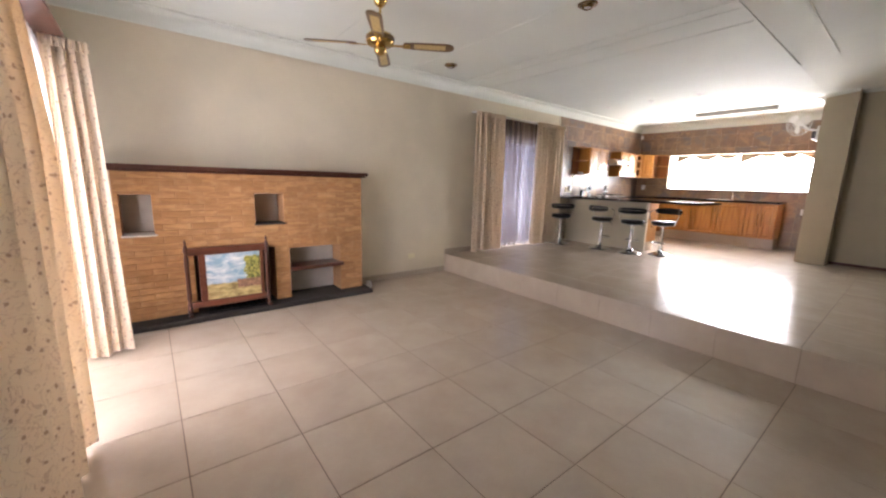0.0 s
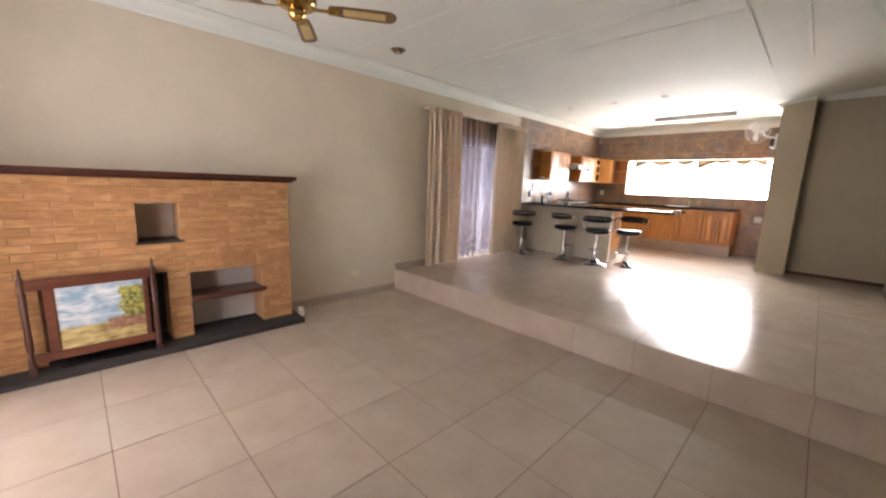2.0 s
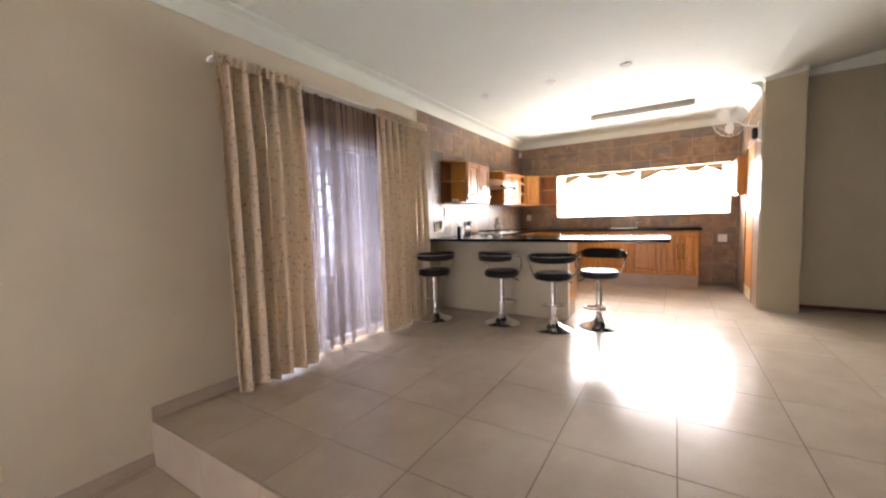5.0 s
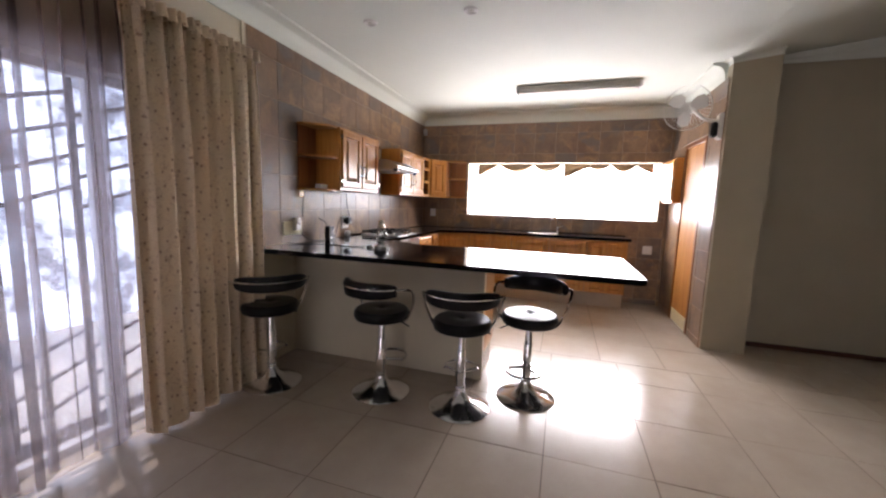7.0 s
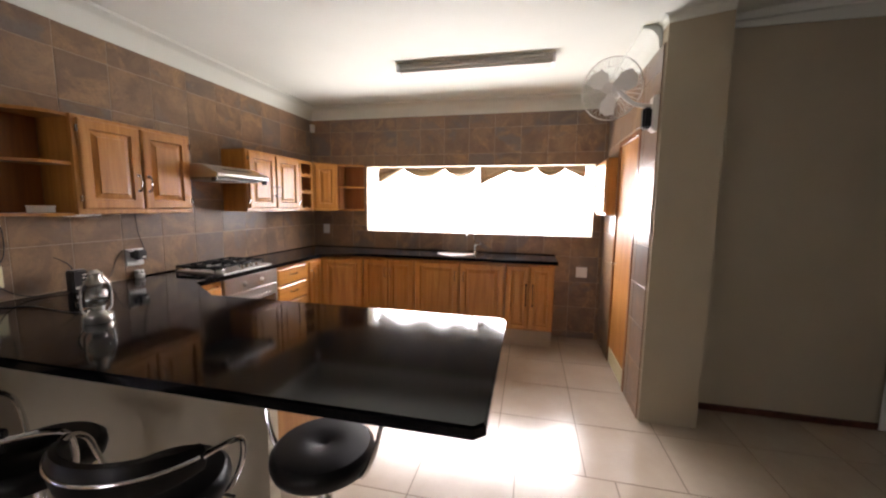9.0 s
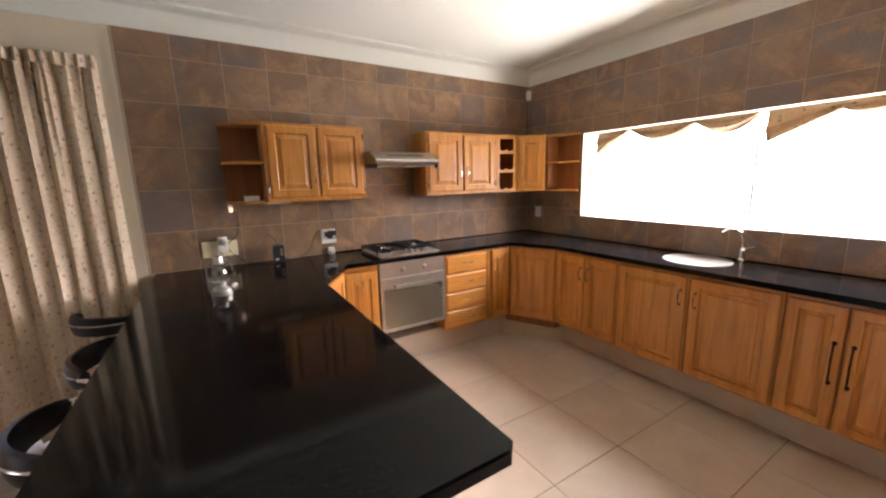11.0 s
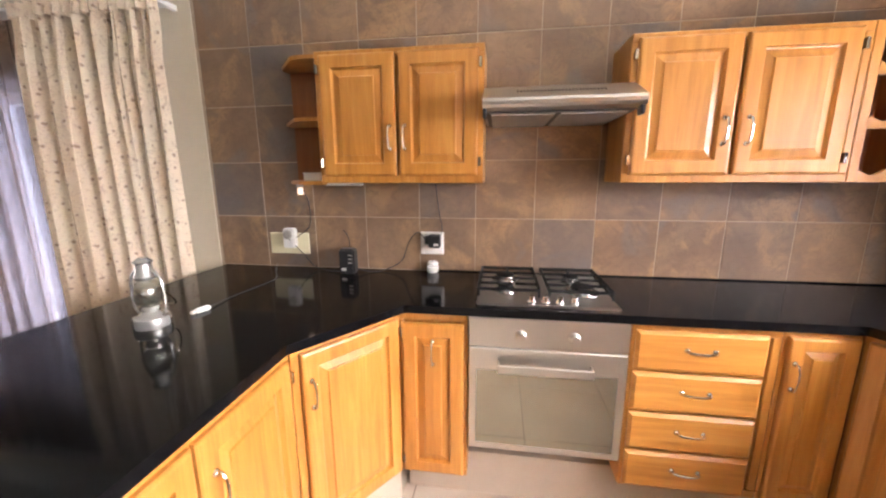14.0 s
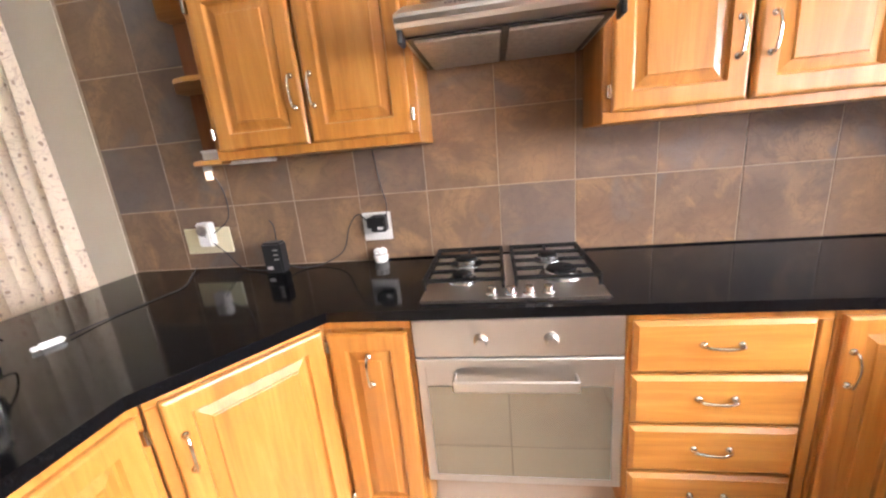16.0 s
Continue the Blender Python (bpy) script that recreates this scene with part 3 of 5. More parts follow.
# glazing ------------------------------------------------------------------------
def glazing(name, m, w, h, bars, label, category, slim=1.0):
    """Frame with upright bars and panes, in local x and z, the room at -y."""
    g = thing(name, m, label, category, kind="structure")
    fr = B()
    k = 0.045 * slim
    box(fr, 0, w, 0.0, 0.05, 0, k)
    box(fr, 0, w, 0.0, 0.05, h - k, h)
    box(fr, 0, k, 0.0, 0.05, k, h - k)
    box(fr, w - k, w, 0.0, 0.05, k, h - k)
    for x in bars:
        box(fr, x - 0.03 * slim, x + 0.03 * slim, 0.002, 0.048, k, h - k)
    part("window_frame", fr, FRAME_WHITE, g)
    xs = [k, *bars, w - k]
    for a, b in zip(xs, xs[1:]):
        p = part("pane", box(B(), a + 0.02 * slim, b - 0.02 * slim, 0.022, 0.028, 0.04 * slim, h - 0.04 * slim), GLASS, g)
        p.visible_shadow = False
    return g


win = glazing("window_1", pose(EAST + 0.12, W1, WZ0, 0, 0, -90), W1 - W0, WZ1 - WZ0, [1.37], "wide white framed kitchen window in bright daylight", "window", 0.3)
part("window_sill", box(B(), -0.02, W1 - W0 + 0.02, -0.13, 0.0, -0.02, 0.006, 0.004), WHITE, win)
glazing("door_1", pose(D0, NORTH + 0.1, UP, 0, 0, 0), D1 - D0, DZ - UP, [0.62, 1.24], "white framed sliding glass door to the patio", "glass door")
glazing("door_2", pose(WEST - 0.1, L0, 0.02, 0, 0, 90), L1 - L0, LZ - 0.02, [0.85, 1.65], "white framed sliding glass door to the garden", "glass door")

gate = thing("security_gate", pose((D0 + D1) / 2, NORTH + 0.36, UP), "dark steel lattice security gate outside the glass door", "gate")
gw, gh = 2.1, 2.05
for z0, z1 in ((gh - 0.03, gh), (-0.05, 0.03)):
    part("rail", box(B(), -gw / 2, gw / 2, -0.015, 0.015, z0, z1), IRON, gate)
for i in range(7):
    x = -gw / 2 + gw * i / 6
    part("upright", box(B(), x - 0.014, x + 0.014, -0.012, 0.012, 0.03, gh - 0.03), IRON, gate)
    if i < 6:
        for z in (0.10, 0.27, 0.44, gh - 0.78, gh - 0.61, gh - 0.44, gh - 0.27):
            part("slanted_bar", tube(B(), [(x, 0, z), (x + gw / 6, 0, z + 0.13)], 0.013, 6), IRON, gate)


# curtains ------------------------------------------------------------------------
def drape(bm, w, h, folds, amp, seed=1, pinch=0.0, rows=14, thick=0.004, spread=0.0, hem=0.0, curl=0.0):
    """Hanging cloth in local x, y (folds) and z, with two faces."""
    rng = random.Random(seed)
    n = folds * 9
    ph = [rng.uniform(-0.9, 0.9) for _ in range(folds + 2)]
    am = [rng.uniform(0.45, 1.5) for _ in range(folds + 2)]
    grid = []
    for side in (0, 1):
        sheet = []
        for j in range(rows + 1):
            t = j / rows
            z = h * (1 - t)
            row = []
            for i in range(n + 1):
                u = i / n
                k = u * folds
                q = int(min(k, folds - 1e-6))
                f = k - q
                aa = am[q] * (1 - f) + am[q + 1] * f
                off = ph[q] * (1 - f) + ph[q + 1] * f
                deep = 0.35 + 0.65 * min(1, t * 3) if pinch else 0.7 + 0.3 * t
                y = amp * aa * deep * math.sin(math.tau * k + off * (0.4 + t)) + 0.3 * amp * math.sin(2.1 * math.tau * k + 3 * off) * (1 - t)
                if pinch and t < 0.08:
                    y += pinch * (0.5 + 0.5 * math.cos(math.tau * k * 2))
                x = w * u + spread * (u - 0.5) * t + 0.25 * amp * math.cos(math.tau * k + off) * t + curl * amp * aa * math.sin(2 * (math.tau * k + off * (0.4 + t)))
                drop = hem * (0.5 + 0.5 * math.sin(k * 2.7 + seed)) * max(0, t - 0.93) / 0.07
                row.append(bm.verts.new((x, y + side * thick, z + drop)))
            sheet.append(row)
        grid.append(sheet)
    for sheet in grid:
        for j in range(rows):
            for i in range(n):
                bm.faces.new((sheet[j][i], sheet[j][i + 1], sheet[j + 1][i + 1], sheet[j + 1][i]))
    a, b = grid
    for j in range(rows):
        for i in (0, n):
            bm.faces.new((a[j][i], a[j + 1][i], b[j + 1][i], b[j][i]))
    for j in (0, rows):
        for i in range(n):
            bm.faces.new((a[j][i], a[j][i + 1], b[j][i + 1], b[j][i]))
    return bm


def curtain(m, w, h, folds, amp, seed, label, group, hem=0.02, spread=0.0):
    c = thing("curtain", m, label, "curtain", group)
    part("cloth", drape(B(), w, h, folds, amp, seed, 0.02, 16, 0.004, spread, hem, 0.25), CURTAIN, c, "", True)
    part("heading", drape(B(), w, 0.07, folds * 2, amp * 0.45, seed + 5, 0, 2, 0.01), CURTAIN, c, "", True).location = (0, -0.012, h - 0.075)
    return c


CTOP = 2.655
curtain(pose(5.93, NORTH - 0.17, UP + 0.012), 0.66, CTOP - UP - 0.012, 6, 0.058, 3, "full length cream curtain with small brown sprigs, drawn back", "patio door curtains", 0.03)
curtain(pose(7.52, NORTH - 0.17, UP + 0.012), 0.85, CTOP - UP - 0.012, 8, 0.055, 8, "full length cream curtain with small brown sprigs beside the tiles", "patio door curtains", 0.03)
voile = thing("sheer_curtain", pose(6.25, NORTH - 0.085, UP + 0.03), "brown voile sheer curtain over the patio door", "sheer curtain")
part("cloth", drape(B(), 1.95, CTOP - UP - 0.06, 13, 0.036, 21, 0.01, 12, 0.002, 0, 0.03, 0.95), SHEER, voile, "", True)
rail = B()
box(rail, 5.95, 8.35, NORTH - 0.15, NORTH - 0.05, CTOP - 0.02, CTOP - 0.002, 0.004)
for x in (5.98, 7.2, 8.33):
    box(rail, x - 0.012, x + 0.012, NORTH - 0.06, NORTH, CTOP - 0.018, CTOP + 0.008)
solid("curtain_rail", rail, WHITE, "white double curtain rail above the patio door", "curtain rail")

curtain(pose(WEST + 0.12, 4.90, 0.015, -2.0, 0, 22), 0.26, 2.42, 4, 0.04, 13, "full length cream sprigged curtain beside the fireplace", "garden door curtains", 0.02, 0.05)
curtain(pose(WEST + 0.17, 1.30, 0.015, 0, 0, 90), 2.36, 2.42, 11, 0.07, 17, "wide full length cream sprigged curtain, half drawn", "garden door curtains", 0.02)
voile2 = thing("sheer_curtain", pose(WEST + 0.075, 2.45, 0.03, 0, 0, 90), "thin white voile over the garden door", "sheer curtain")
part("cloth", drape(B(), 2.68, 2.38, 20, 0.022, 31, 0.01, 8, 0.002), SHEER_WHITE, voile2, "", True)
rail = B()
box(rail, WEST + 0.06, WEST + 0.22, 1.25, 5.28, 2.432, 2.455, 0.004)
for y in (1.8, 3.5, 5.2):
    box(rail, WEST, WEST + 0.08, y - 0.012, y + 0.012, 2.42, 2.47)
solid("curtain_rail", rail, MAHOGANY, "dark wooden curtain rail above the garden door", "curtain rail")


# kitchen valance: swags gathered at ties, with hanging tails
def swag(bm, y0, y1, top, drop0, mid, drop1, x, seed):
    n, rows = 16, 9
    rng = random.Random(seed)
    ph = rng.uniform(0, 6)
    for th in (0.0, 0.004):
        g = []
        for j in range(rows + 1):
            t = j / rows
            row = []
            for i in range(n + 1):
                u = i / n
                low = drop0 * (1 - u) + drop1 * u + mid * 4 * u * (1 - u)
                z = top - low * t
                xx = x - th - 0.03 * math.sin(math.pi * t) - 0.014 * math.sin(t * 13 + ph + 3 * u) * (0.3 + t)
                row.append(bm.verts.new((xx, y0 + (y1 - y0) * u, z)))
            g.append(row)
        for j in range(rows):
            for i in range(n):
                bm.faces.new((g[j][i], g[j][i + 1], g[j + 1][i + 1], g[j + 1][i]))


val = thing("window_valance", pose(0, 0, 0), "sprigged beige swag valance across the kitchen window", "valance")
vx, vz = EAST + 0.02, WZ1 - 0.015
rod = tube(B(), [(vx + 0.01, W0 + 0.005, vz), (vx + 0.01, W1 - 0.005, vz)], 0.008)
part("rod", rod, WHITE, val)
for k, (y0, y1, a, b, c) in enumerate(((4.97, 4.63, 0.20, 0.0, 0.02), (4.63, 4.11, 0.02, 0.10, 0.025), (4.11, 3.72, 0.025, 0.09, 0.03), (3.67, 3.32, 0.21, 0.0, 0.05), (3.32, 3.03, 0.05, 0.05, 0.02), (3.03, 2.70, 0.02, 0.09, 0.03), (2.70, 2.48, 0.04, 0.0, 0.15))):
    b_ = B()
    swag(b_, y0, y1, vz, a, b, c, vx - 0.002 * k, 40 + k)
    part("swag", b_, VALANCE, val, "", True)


# fireplace -------------------------------------------------------------------------
FY, FX0, FX1, FZ = 5.60, 1.33, 3.80, 1.51
HOLES = [(2.52, 2.82, 0.97, 1.30), (1.37, 1.61, 0.905, 1.29), (2.87, 3.50, 0.03, 0.66), (1.91, 2.70, 0.03, 0.72)]
fire = thing("fireplace", pose(0, 0, 0), "wide sand coloured brick fireplace with niches and dark mantel", "fireplace")
core = B()
cx = sorted({FX0, FX1, *[v for h in HOLES for v in h[:2]]})
cz = sorted({0.0, FZ, *[v for h in HOLES for v in h[2:]]})
for a, b in zip(cx, cx[1:]):
    for c, d in zip(cz, cz[1:]):
        if not any(h[0] <= a and b <= h[1] and h[2] <= c and d <= h[3] for h in HOLES):
            box(core, a, b, FY, NORTH, c, d)
bmesh.ops.remove_doubles(core, verts=core.verts[:], dist=1e-5)
part("core", core, MORTAR, fire)
for h in HOLES[:3]:
    part("niche_lining", box(B(), h[0], h[1], NORTH - 0.03, NORTH - 0.004, h[2], h[3]), PLASTER, fire, "grey plastered back of the niche")
fb = B()
box(fb, 1.91, 2.70, NORTH - 0.03, NORTH - 0.004, 0.06, 0.72)
part("firebox_lining", fb, SOOT, fire, "soot blackened back of the firebox")
part("niche_ledge", box(B(), 2.50, 2.84, FY - 0.022, FY + 0.2, 0.955, 0.972, 0.004), SOOT, fire, "dark ledge tile")
part("niche_ledge", box(B(), 1.36, 1.63, FY - 0.022, FY + 0.2, 0.89, 0.907, 0.004), PLASTER, fire)
part("log_shelf", box(B(), 2.872, 3.53, FY - 0.045, FY + 0.25, 0.385, 0.43, 0.006), MAHOGANY, fire, "dark wooden shelf in the log opening")
man = B()
box(man, 1.285, 3.865, FY - 0.09, NORTH - 0.002, FZ + 0.02, FZ + 0.062, 0.01, 2)
box(man, 1.31, 3.84, FY - 0.05, NORTH - 0.002, FZ, FZ + 0.02, 0.006)
part("mantel", man, MAHOGANY, fire, "dark polished wooden mantel shelf")
part("hearth", box(B(), 1.30, 3.86, 5.39, FY + 0.28, -0.003, 0.055, 0.008), SOOT, fire, "blackened raised hearth slab")

# the landscape on its stand in front of the firebox
scr = thing("fire_screen", pose(2.21, 5.50, 0.055), "framed oil landscape in a dark wooden fire screen stand", "fire screen")
fr_ = B()
for x0, x1, z0, z1 in ((-0.36, 0.36, 0.628, 0.705), (-0.36, 0.36, 0.075, 0.142), (-0.275, -0.215, 0.142, 0.628), (0.30, 0.335, 0.142, 0.628)):
    box(fr_, x0, x1, -0.02, 0.02, z0, z1, 0.006, 2)
part("picture_frame", fr_, RED_WOOD, scr, "reddish brown picture frame")
part("canvas", box(B(), -0.215, 0.30, -0.006, 0.006, 0.142, 0.628), OIL, scr, "painted landscape with clouds and trees")
for x in (-0.375, 0.375):
    part("post", lathe(B(), [(0.022, 0.0), (0.022, 0.12), (0.014, 0.14), (0.022, 0.18), (0.018, 0.4), (0.022, 0.60), (0.013, 0.64), (0.024, 0.68), (0.018, 0.72), (0.008, 0.74), (0.012, 0.76), (0.002, 0.80)], (x, 0, 0), 14), MAHOGANY_UP, scr, "", True)
    part("foot", box(B(), x - 0.02, x + 0.02, -0.09, 0.10, 0.0, 0.035, 0.008, 2), MAHOGANY_UP, scr)
grate = thing("fire_grate", pose(2.30, 5.66, 0.055), "black iron fire grate on the hearth", "fire grate")
for i in range(12):
    x = -0.30 + 0.6 * i / 11
    part("bar", tube(B(), [(x, -0.2, 0.012), (x, 0.1, 0.012), (x, 0.13, 0.06)], 0.008, 6), IRON, grate)
part("rail", box(B(), -0.32, 0.32, -0.17, -0.15, 0.0, 0.012), IRON, grate)
part("rail", box(B(), -0.32, 0.32, 0.05, 0.07, 0.0, 0.012), IRON, grate)
solid("cable", tube(B(), bend([(3.90, 5.62 + 0.05 * math.sin(a), 0.055 + 0.05 * math.cos(a)) if i % 2 else (3.93, 5.62 + 0.045 * math.sin(a), 0.055 + 0.045 * math.cos(a)) for i, a in enumerate([k * 0.9 for k in range(16)])], 3), 0.006, 6), WHITE, "coil of white cable by the hearth", "cable", smooth=True)


# lamps and fans ----------------------------------------------------------------------
fan = thing("ceiling_fan", pose(3.34, 4.23, CEIL), "brass ceiling fan with four wood and cane blades", "ceiling fan")
part("canopy", lathe(B(), [(0.062, 0), (0.062, -0.012), (0.045, -0.05), (0.022, -0.068), (0.014, -0.07)], seg=24), BRASS, fan, "", True)
part("rod", lathe(B(), [(0.011, -0.06), (0.011, -0.30)], seg=12), BRASS, fan, "", True)
part("motor", lathe(B(), [(0.02, -0.255), (0.05, -0.275), (0.105, -0.29), (0.125, -0.31), (0.125, -0.355), (0.11, -0.375), (0.05, -0.385), (0.045, -0.39)], seg=32), BRASS, fan, "", True)
part("motor_band", lathe(B(), [(0.1265, -0.315), (0.128, -0.33), (0.1265, -0.35)], seg=32), WALNUT, fan, "dark pierced band", True)
part("switch_housing", lathe(B(), [(0.045, -0.385), (0.055, -0.40), (0.055, -0.43), (0.035, -0.455), (0.010, -0.465)], seg=24), BRASS, fan, "", True)
for k in range(4):
    r = Matrix.Rotation(radians(-33 + 90 * k), 4, "Z") @ Matrix.Rotation(radians(-11), 4, "X")
    bl = B()
    n = 10
    poly = [(0.21, -0.045), (0.30, -0.055), (0.55, -0.062)] + [(0.60 + 0.062 * math.sin(a), -0.062 * math.cos(a)) for a in [math.pi * i / n for i in range(n + 1)]] + [(0.55, 0.062), (0.30, 0.055), (0.21, 0.045)]
    prism(bl, poly, -0.372, -0.366)
    bl.transform(Matrix.Translation((0, 0, -0.369)) @ r @ Matrix.Translation((0, 0, 0.369)))
    blade = part("blade", bl, WALNUT, fan)
    ca = B()
    box(ca, 0.30, 0.585, -0.036, 0.036, -0.3735, -0.3645, 0.002)
    ca.transform(Matrix.Translation((0, 0, -0.369)) @ r @ Matrix.Translation((0, 0, 0.369)))
    part("cane_panel", ca, CANE, blade, "woven cane inset")
    ib = B()
    box(ib, 0.09, 0.25, -0.016, 0.016, -0.380, -0.374, 0.002)
    box(ib, 0.20, 0.27, -0.035, 0.035, -0.380, -0.374, 0.002)
    ib.transform(Matrix.Translation((0, 0, -0.369)) @ r @ Matrix.Translation((0, 0, 0.369)))
    part("blade_arm", ib, BRASS, fan)


def eyeball(x, y, mat, r, label):
    d = thing("downlight", pose(x, y, CEIL), label, "downlight", "brass downlights" if mat is BRASS else "kitchen downlights")
    part("ring", lathe(B(), [(r, 0), (r, -0.006), (r * 0.86, -0.014), (r * 0.70, -0.012), (r * 0.68, 0.0)], seg=28), DARK_BRASS if mat is BRASS else mat, d, "", True)
    k = 1.0 if mat is BRASS else 0.3
    part("eyeball", lathe(B(), [(r * 0.68, -0.004 * k), (r * 0.66, -0.02 * k), (r * 0.52, -0.034 * k), (r * 0.46, -0.036 * k), (r * 0.42, -0.012 * k), (0.001, -0.008 * k)], seg=28), DARK_BRASS if mat is BRASS else mat, d, "", True)
    part("bulb", lathe(B(), [(r * 0.40, -0.012 * k), (r * 0.36, -0.026 * k), (r * 0.15, -0.034 * k), (0.001, -0.035 * k)], seg=20), WHITE if mat is BRASS else TUBE, d, "unlit bulb", True)


for x, y in ((4.97, 5.25), (4.76, 3.10), (1.90, 5.34)):
    eyeball(x, y, BRASS, 0.085, "brass eyeball downlight, unlit, in the ceiling")
for x, y in ((8.95, 3.58), (8.98, 4.37), (8.97, 5.18)):
    eyeball(x, y, WHITE, 0.055, "small white downlight, unlit, above the counter")
bat = thing("ceiling_light", pose(10.89, 3.59, CEIL), "unlit fluorescent batten with long diffuser", "ceiling light")
part("body", box(B(), -0.06, 0.06, -0.67, 0.67, -0.03, 0.0, 0.005), STEEL_DULL, bat)
part("diffuser", box(B(), -0.068, 0.068, -0.66, 0.66, -0.075, -0.028, 0.018, 3), TUBE, bat, "grey plastic diffuser", True)
for s in (-1, 1):
    part("end_cap", box(B(), -0.07, 0.07, s * 0.66 - 0.012, s * 0.66 + 0.012, -0.078, 0.0, 0.006), FRAME_WHITE, bat)

wf = thing("wall_fan", pose(10.47, KIT, 2.48), "white wall mounted fan with wire cage", "wall fan")
part("bracket", box(B(), -0.05, 0.05, 0.0, 0.045, -0.14, 0.10, 0.012, 2), WHITE, wf)
part("control_box", box(B(), -0.04, 0.04, 0.045, 0.10, -0.12, 0.02, 0.012, 2), BLACK, wf)
part("arm", tube(B(), bend([(0, 0.04, 0.03), (0.01, 0.16, 0.06), (0.05, 0.25, 0.16)]), 0.016), WHITE, wf, "", True)
head = Matrix.Translation((0.08, 0.285, 0.18)) @ Vector((-0.84, 0.50, -0.12)).to_track_quat("Z", "Y").to_matrix().to_4x4() @ Matrix.Scale(0.92, 4)
part("motor", lathe(B(), [(0.02, -0.12), (0.055, -0.11), (0.06, -0.03), (0.03, 0.0)], seg=20, m=head), WHITE, wf, "", True)
for k in range(3):
    q = B()
    poly = [(0.03, -0.02), (0.08, -0.085), (0.15, -0.10), (0.195, -0.04), (0.19, 0.03), (0.12, 0.05), (0.03, 0.02)]
    prism(q, poly, -0.002, 0.002)
    q.transform(head @ Matrix.Rotation(math.tau * k / 3 + 0.5, 4, "Z") @ Matrix.Translation((0, 0, 0.035)) @ Matrix.Rotation(0.35, 4, "X"))
    part("blade", q, WHITE, wf)
for k in range(36):
    a = math.tau * k / 36
    part("cage_wire", tube(B(), [head @ Vector((r * math.cos(a), r * math.sin(a), z)) for r, z in ((0.04, 0.09), (0.15, 0.085), (0.225, 0.045), (0.225, 0.02), (0.15, -0.03), (0.06, -0.04))], 0.0014, 4), WHITE, wf, "", True)
cg = B()
for r, z in ((0.228, 0.03), (0.15, 0.087), (0.04, 0.09)):
    tube(cg, [head @ Vector((r * math.cos(math.tau * k / 32), r * math.sin(math.tau * k / 32), z)) for k in range(32)], 0.004 if r > 0.2 else 0.002, 6, True)
lathe(cg, [(0.038, 0.088), (0.038, 0.096), (0.001, 0.10)], seg=16, m=head)
part("cage_ring", cg, WHITE, wf, "white wire cage rings", True)


# kitchen units ------------------------------------------------------------------------
FRONT = [(0, 0), (0, 0.013), (0.004, 0.018), (0.010, 0.020), (0.055, 0.020), (0.060, 0.008), (0.065, 0.006), (0.092, 0.0135), (0.094, 0.018), (0.097, 0.019)]
NARROW = [(0, 0), (0, 0.013), (0.004, 0.018), (0.010, 0.020), (0.048, 0.020), (0.053, 0.008), (0.057, 0.006), (0.078, 0.0135), (0.080, 0.018), (0.083, 0.019)]
DRAWER = [(0, 0), (0, 0.010), (0.012, 0.020)]


def pull(x, z, upright, parent, span_=0.05, dark=False):
    """Bowed metal pull with two rosettes, standing off a face at y=-0.02."""
    bm = B()
    if upright:
        ends, mid = ((x, z - span_), (x, z + span_)), [(x, -0.046, z - 0.02), (x, -0.048, z + 0.02)]
    else:
        ends, mid = ((x - span_, z), (x + span_, z)), [(x - 0.02, -0.046, z), (x + 0.02, -0.048, z)]
    tube(bm, bend([(ends[0][0], -0.020, ends[0][1]), (ends[0][0], -0.036, ends[0][1]), *mid, (ends[1][0], -0.036, ends[1][1]), (ends[1][0], -0.020, ends[1][1])], 4), 0.0045, 8)
    for ex, ez in ends:
        lathe(bm, [(0.011, 0), (0.010, 0.004), (0.006, 0.008)], seg=12, m=Matrix.Translation((ex, -0.0195, ez)) @ Matrix.Rotation(radians(90), 4, "X"))
    part("handle", bm, IRON if dark else NICKEL, parent, "long black pull" if dark else "worn metal pull", True)


def hinge(x, z, parent):
    part("hinge", box(B(), x - 0.006, x + 0.006, -0.024, -0.004, z - 0.02, z + 0.02, 0.002), NICKEL, parent)


def unit(m, w, d, h, doors, drawers, label, group, long_pulls=False):
    """Cabinet: local x along its front, y from the face frame back, z from its underside.
    doors: (x0, x1, z0, z1, handle x, handle z, hinge x or None); drawers: (x0, x1, z0, z1)."""
    c = thing("cabinet", m, label, "cabinet", group)
    bm = B()
    box(bm, 0, w, 0.018, d, 0, h, 0.002)
    body = part("body", bm, OAK, c)
    ff = B()
    box(ff, 0, w, 0, 0.018, 0, 0.035, 0.003)
    box(ff, 0, w, 0, 0.018, h - 0.035, h, 0.003)
    box(ff, 0, 0.03, 0, 0.018, 0.035, h - 0.035, 0.003)
    box(ff, w - 0.03, w, 0, 0.018, 0.035, h - 0.035, 0.003)
    part("face_frame", ff, OAK, body)
    for x0, x1, z0, z1, hx, hz, gx in doors:
        dm = raised(B(), x0, x1, z0, z1, 0.0, FRONT if x1 - x0 > 0.24 else NARROW)
        dr = part("door", dm, OAK, c, "raised panel oak door")
        if hx is not None:
            pull(hx, hz, True, dr, 0.11 if long_pulls else 0.05, long_pulls)
        if gx is not None:
            for z in (z0 + 0.06, z1 - 0.06):
                hinge(gx, z, dr)
    for x0, x1, z0, z1 in drawers:
        dr = part("drawer", raised(B(), x0, x1, z0, z1, 0.0, DRAWER), OAK_FLAT, c, "plain oak drawer front")
        pull((x0 + x1) / 2, (z0 + z1) / 2 + 0.01, False, dr, 0.048)
    return c


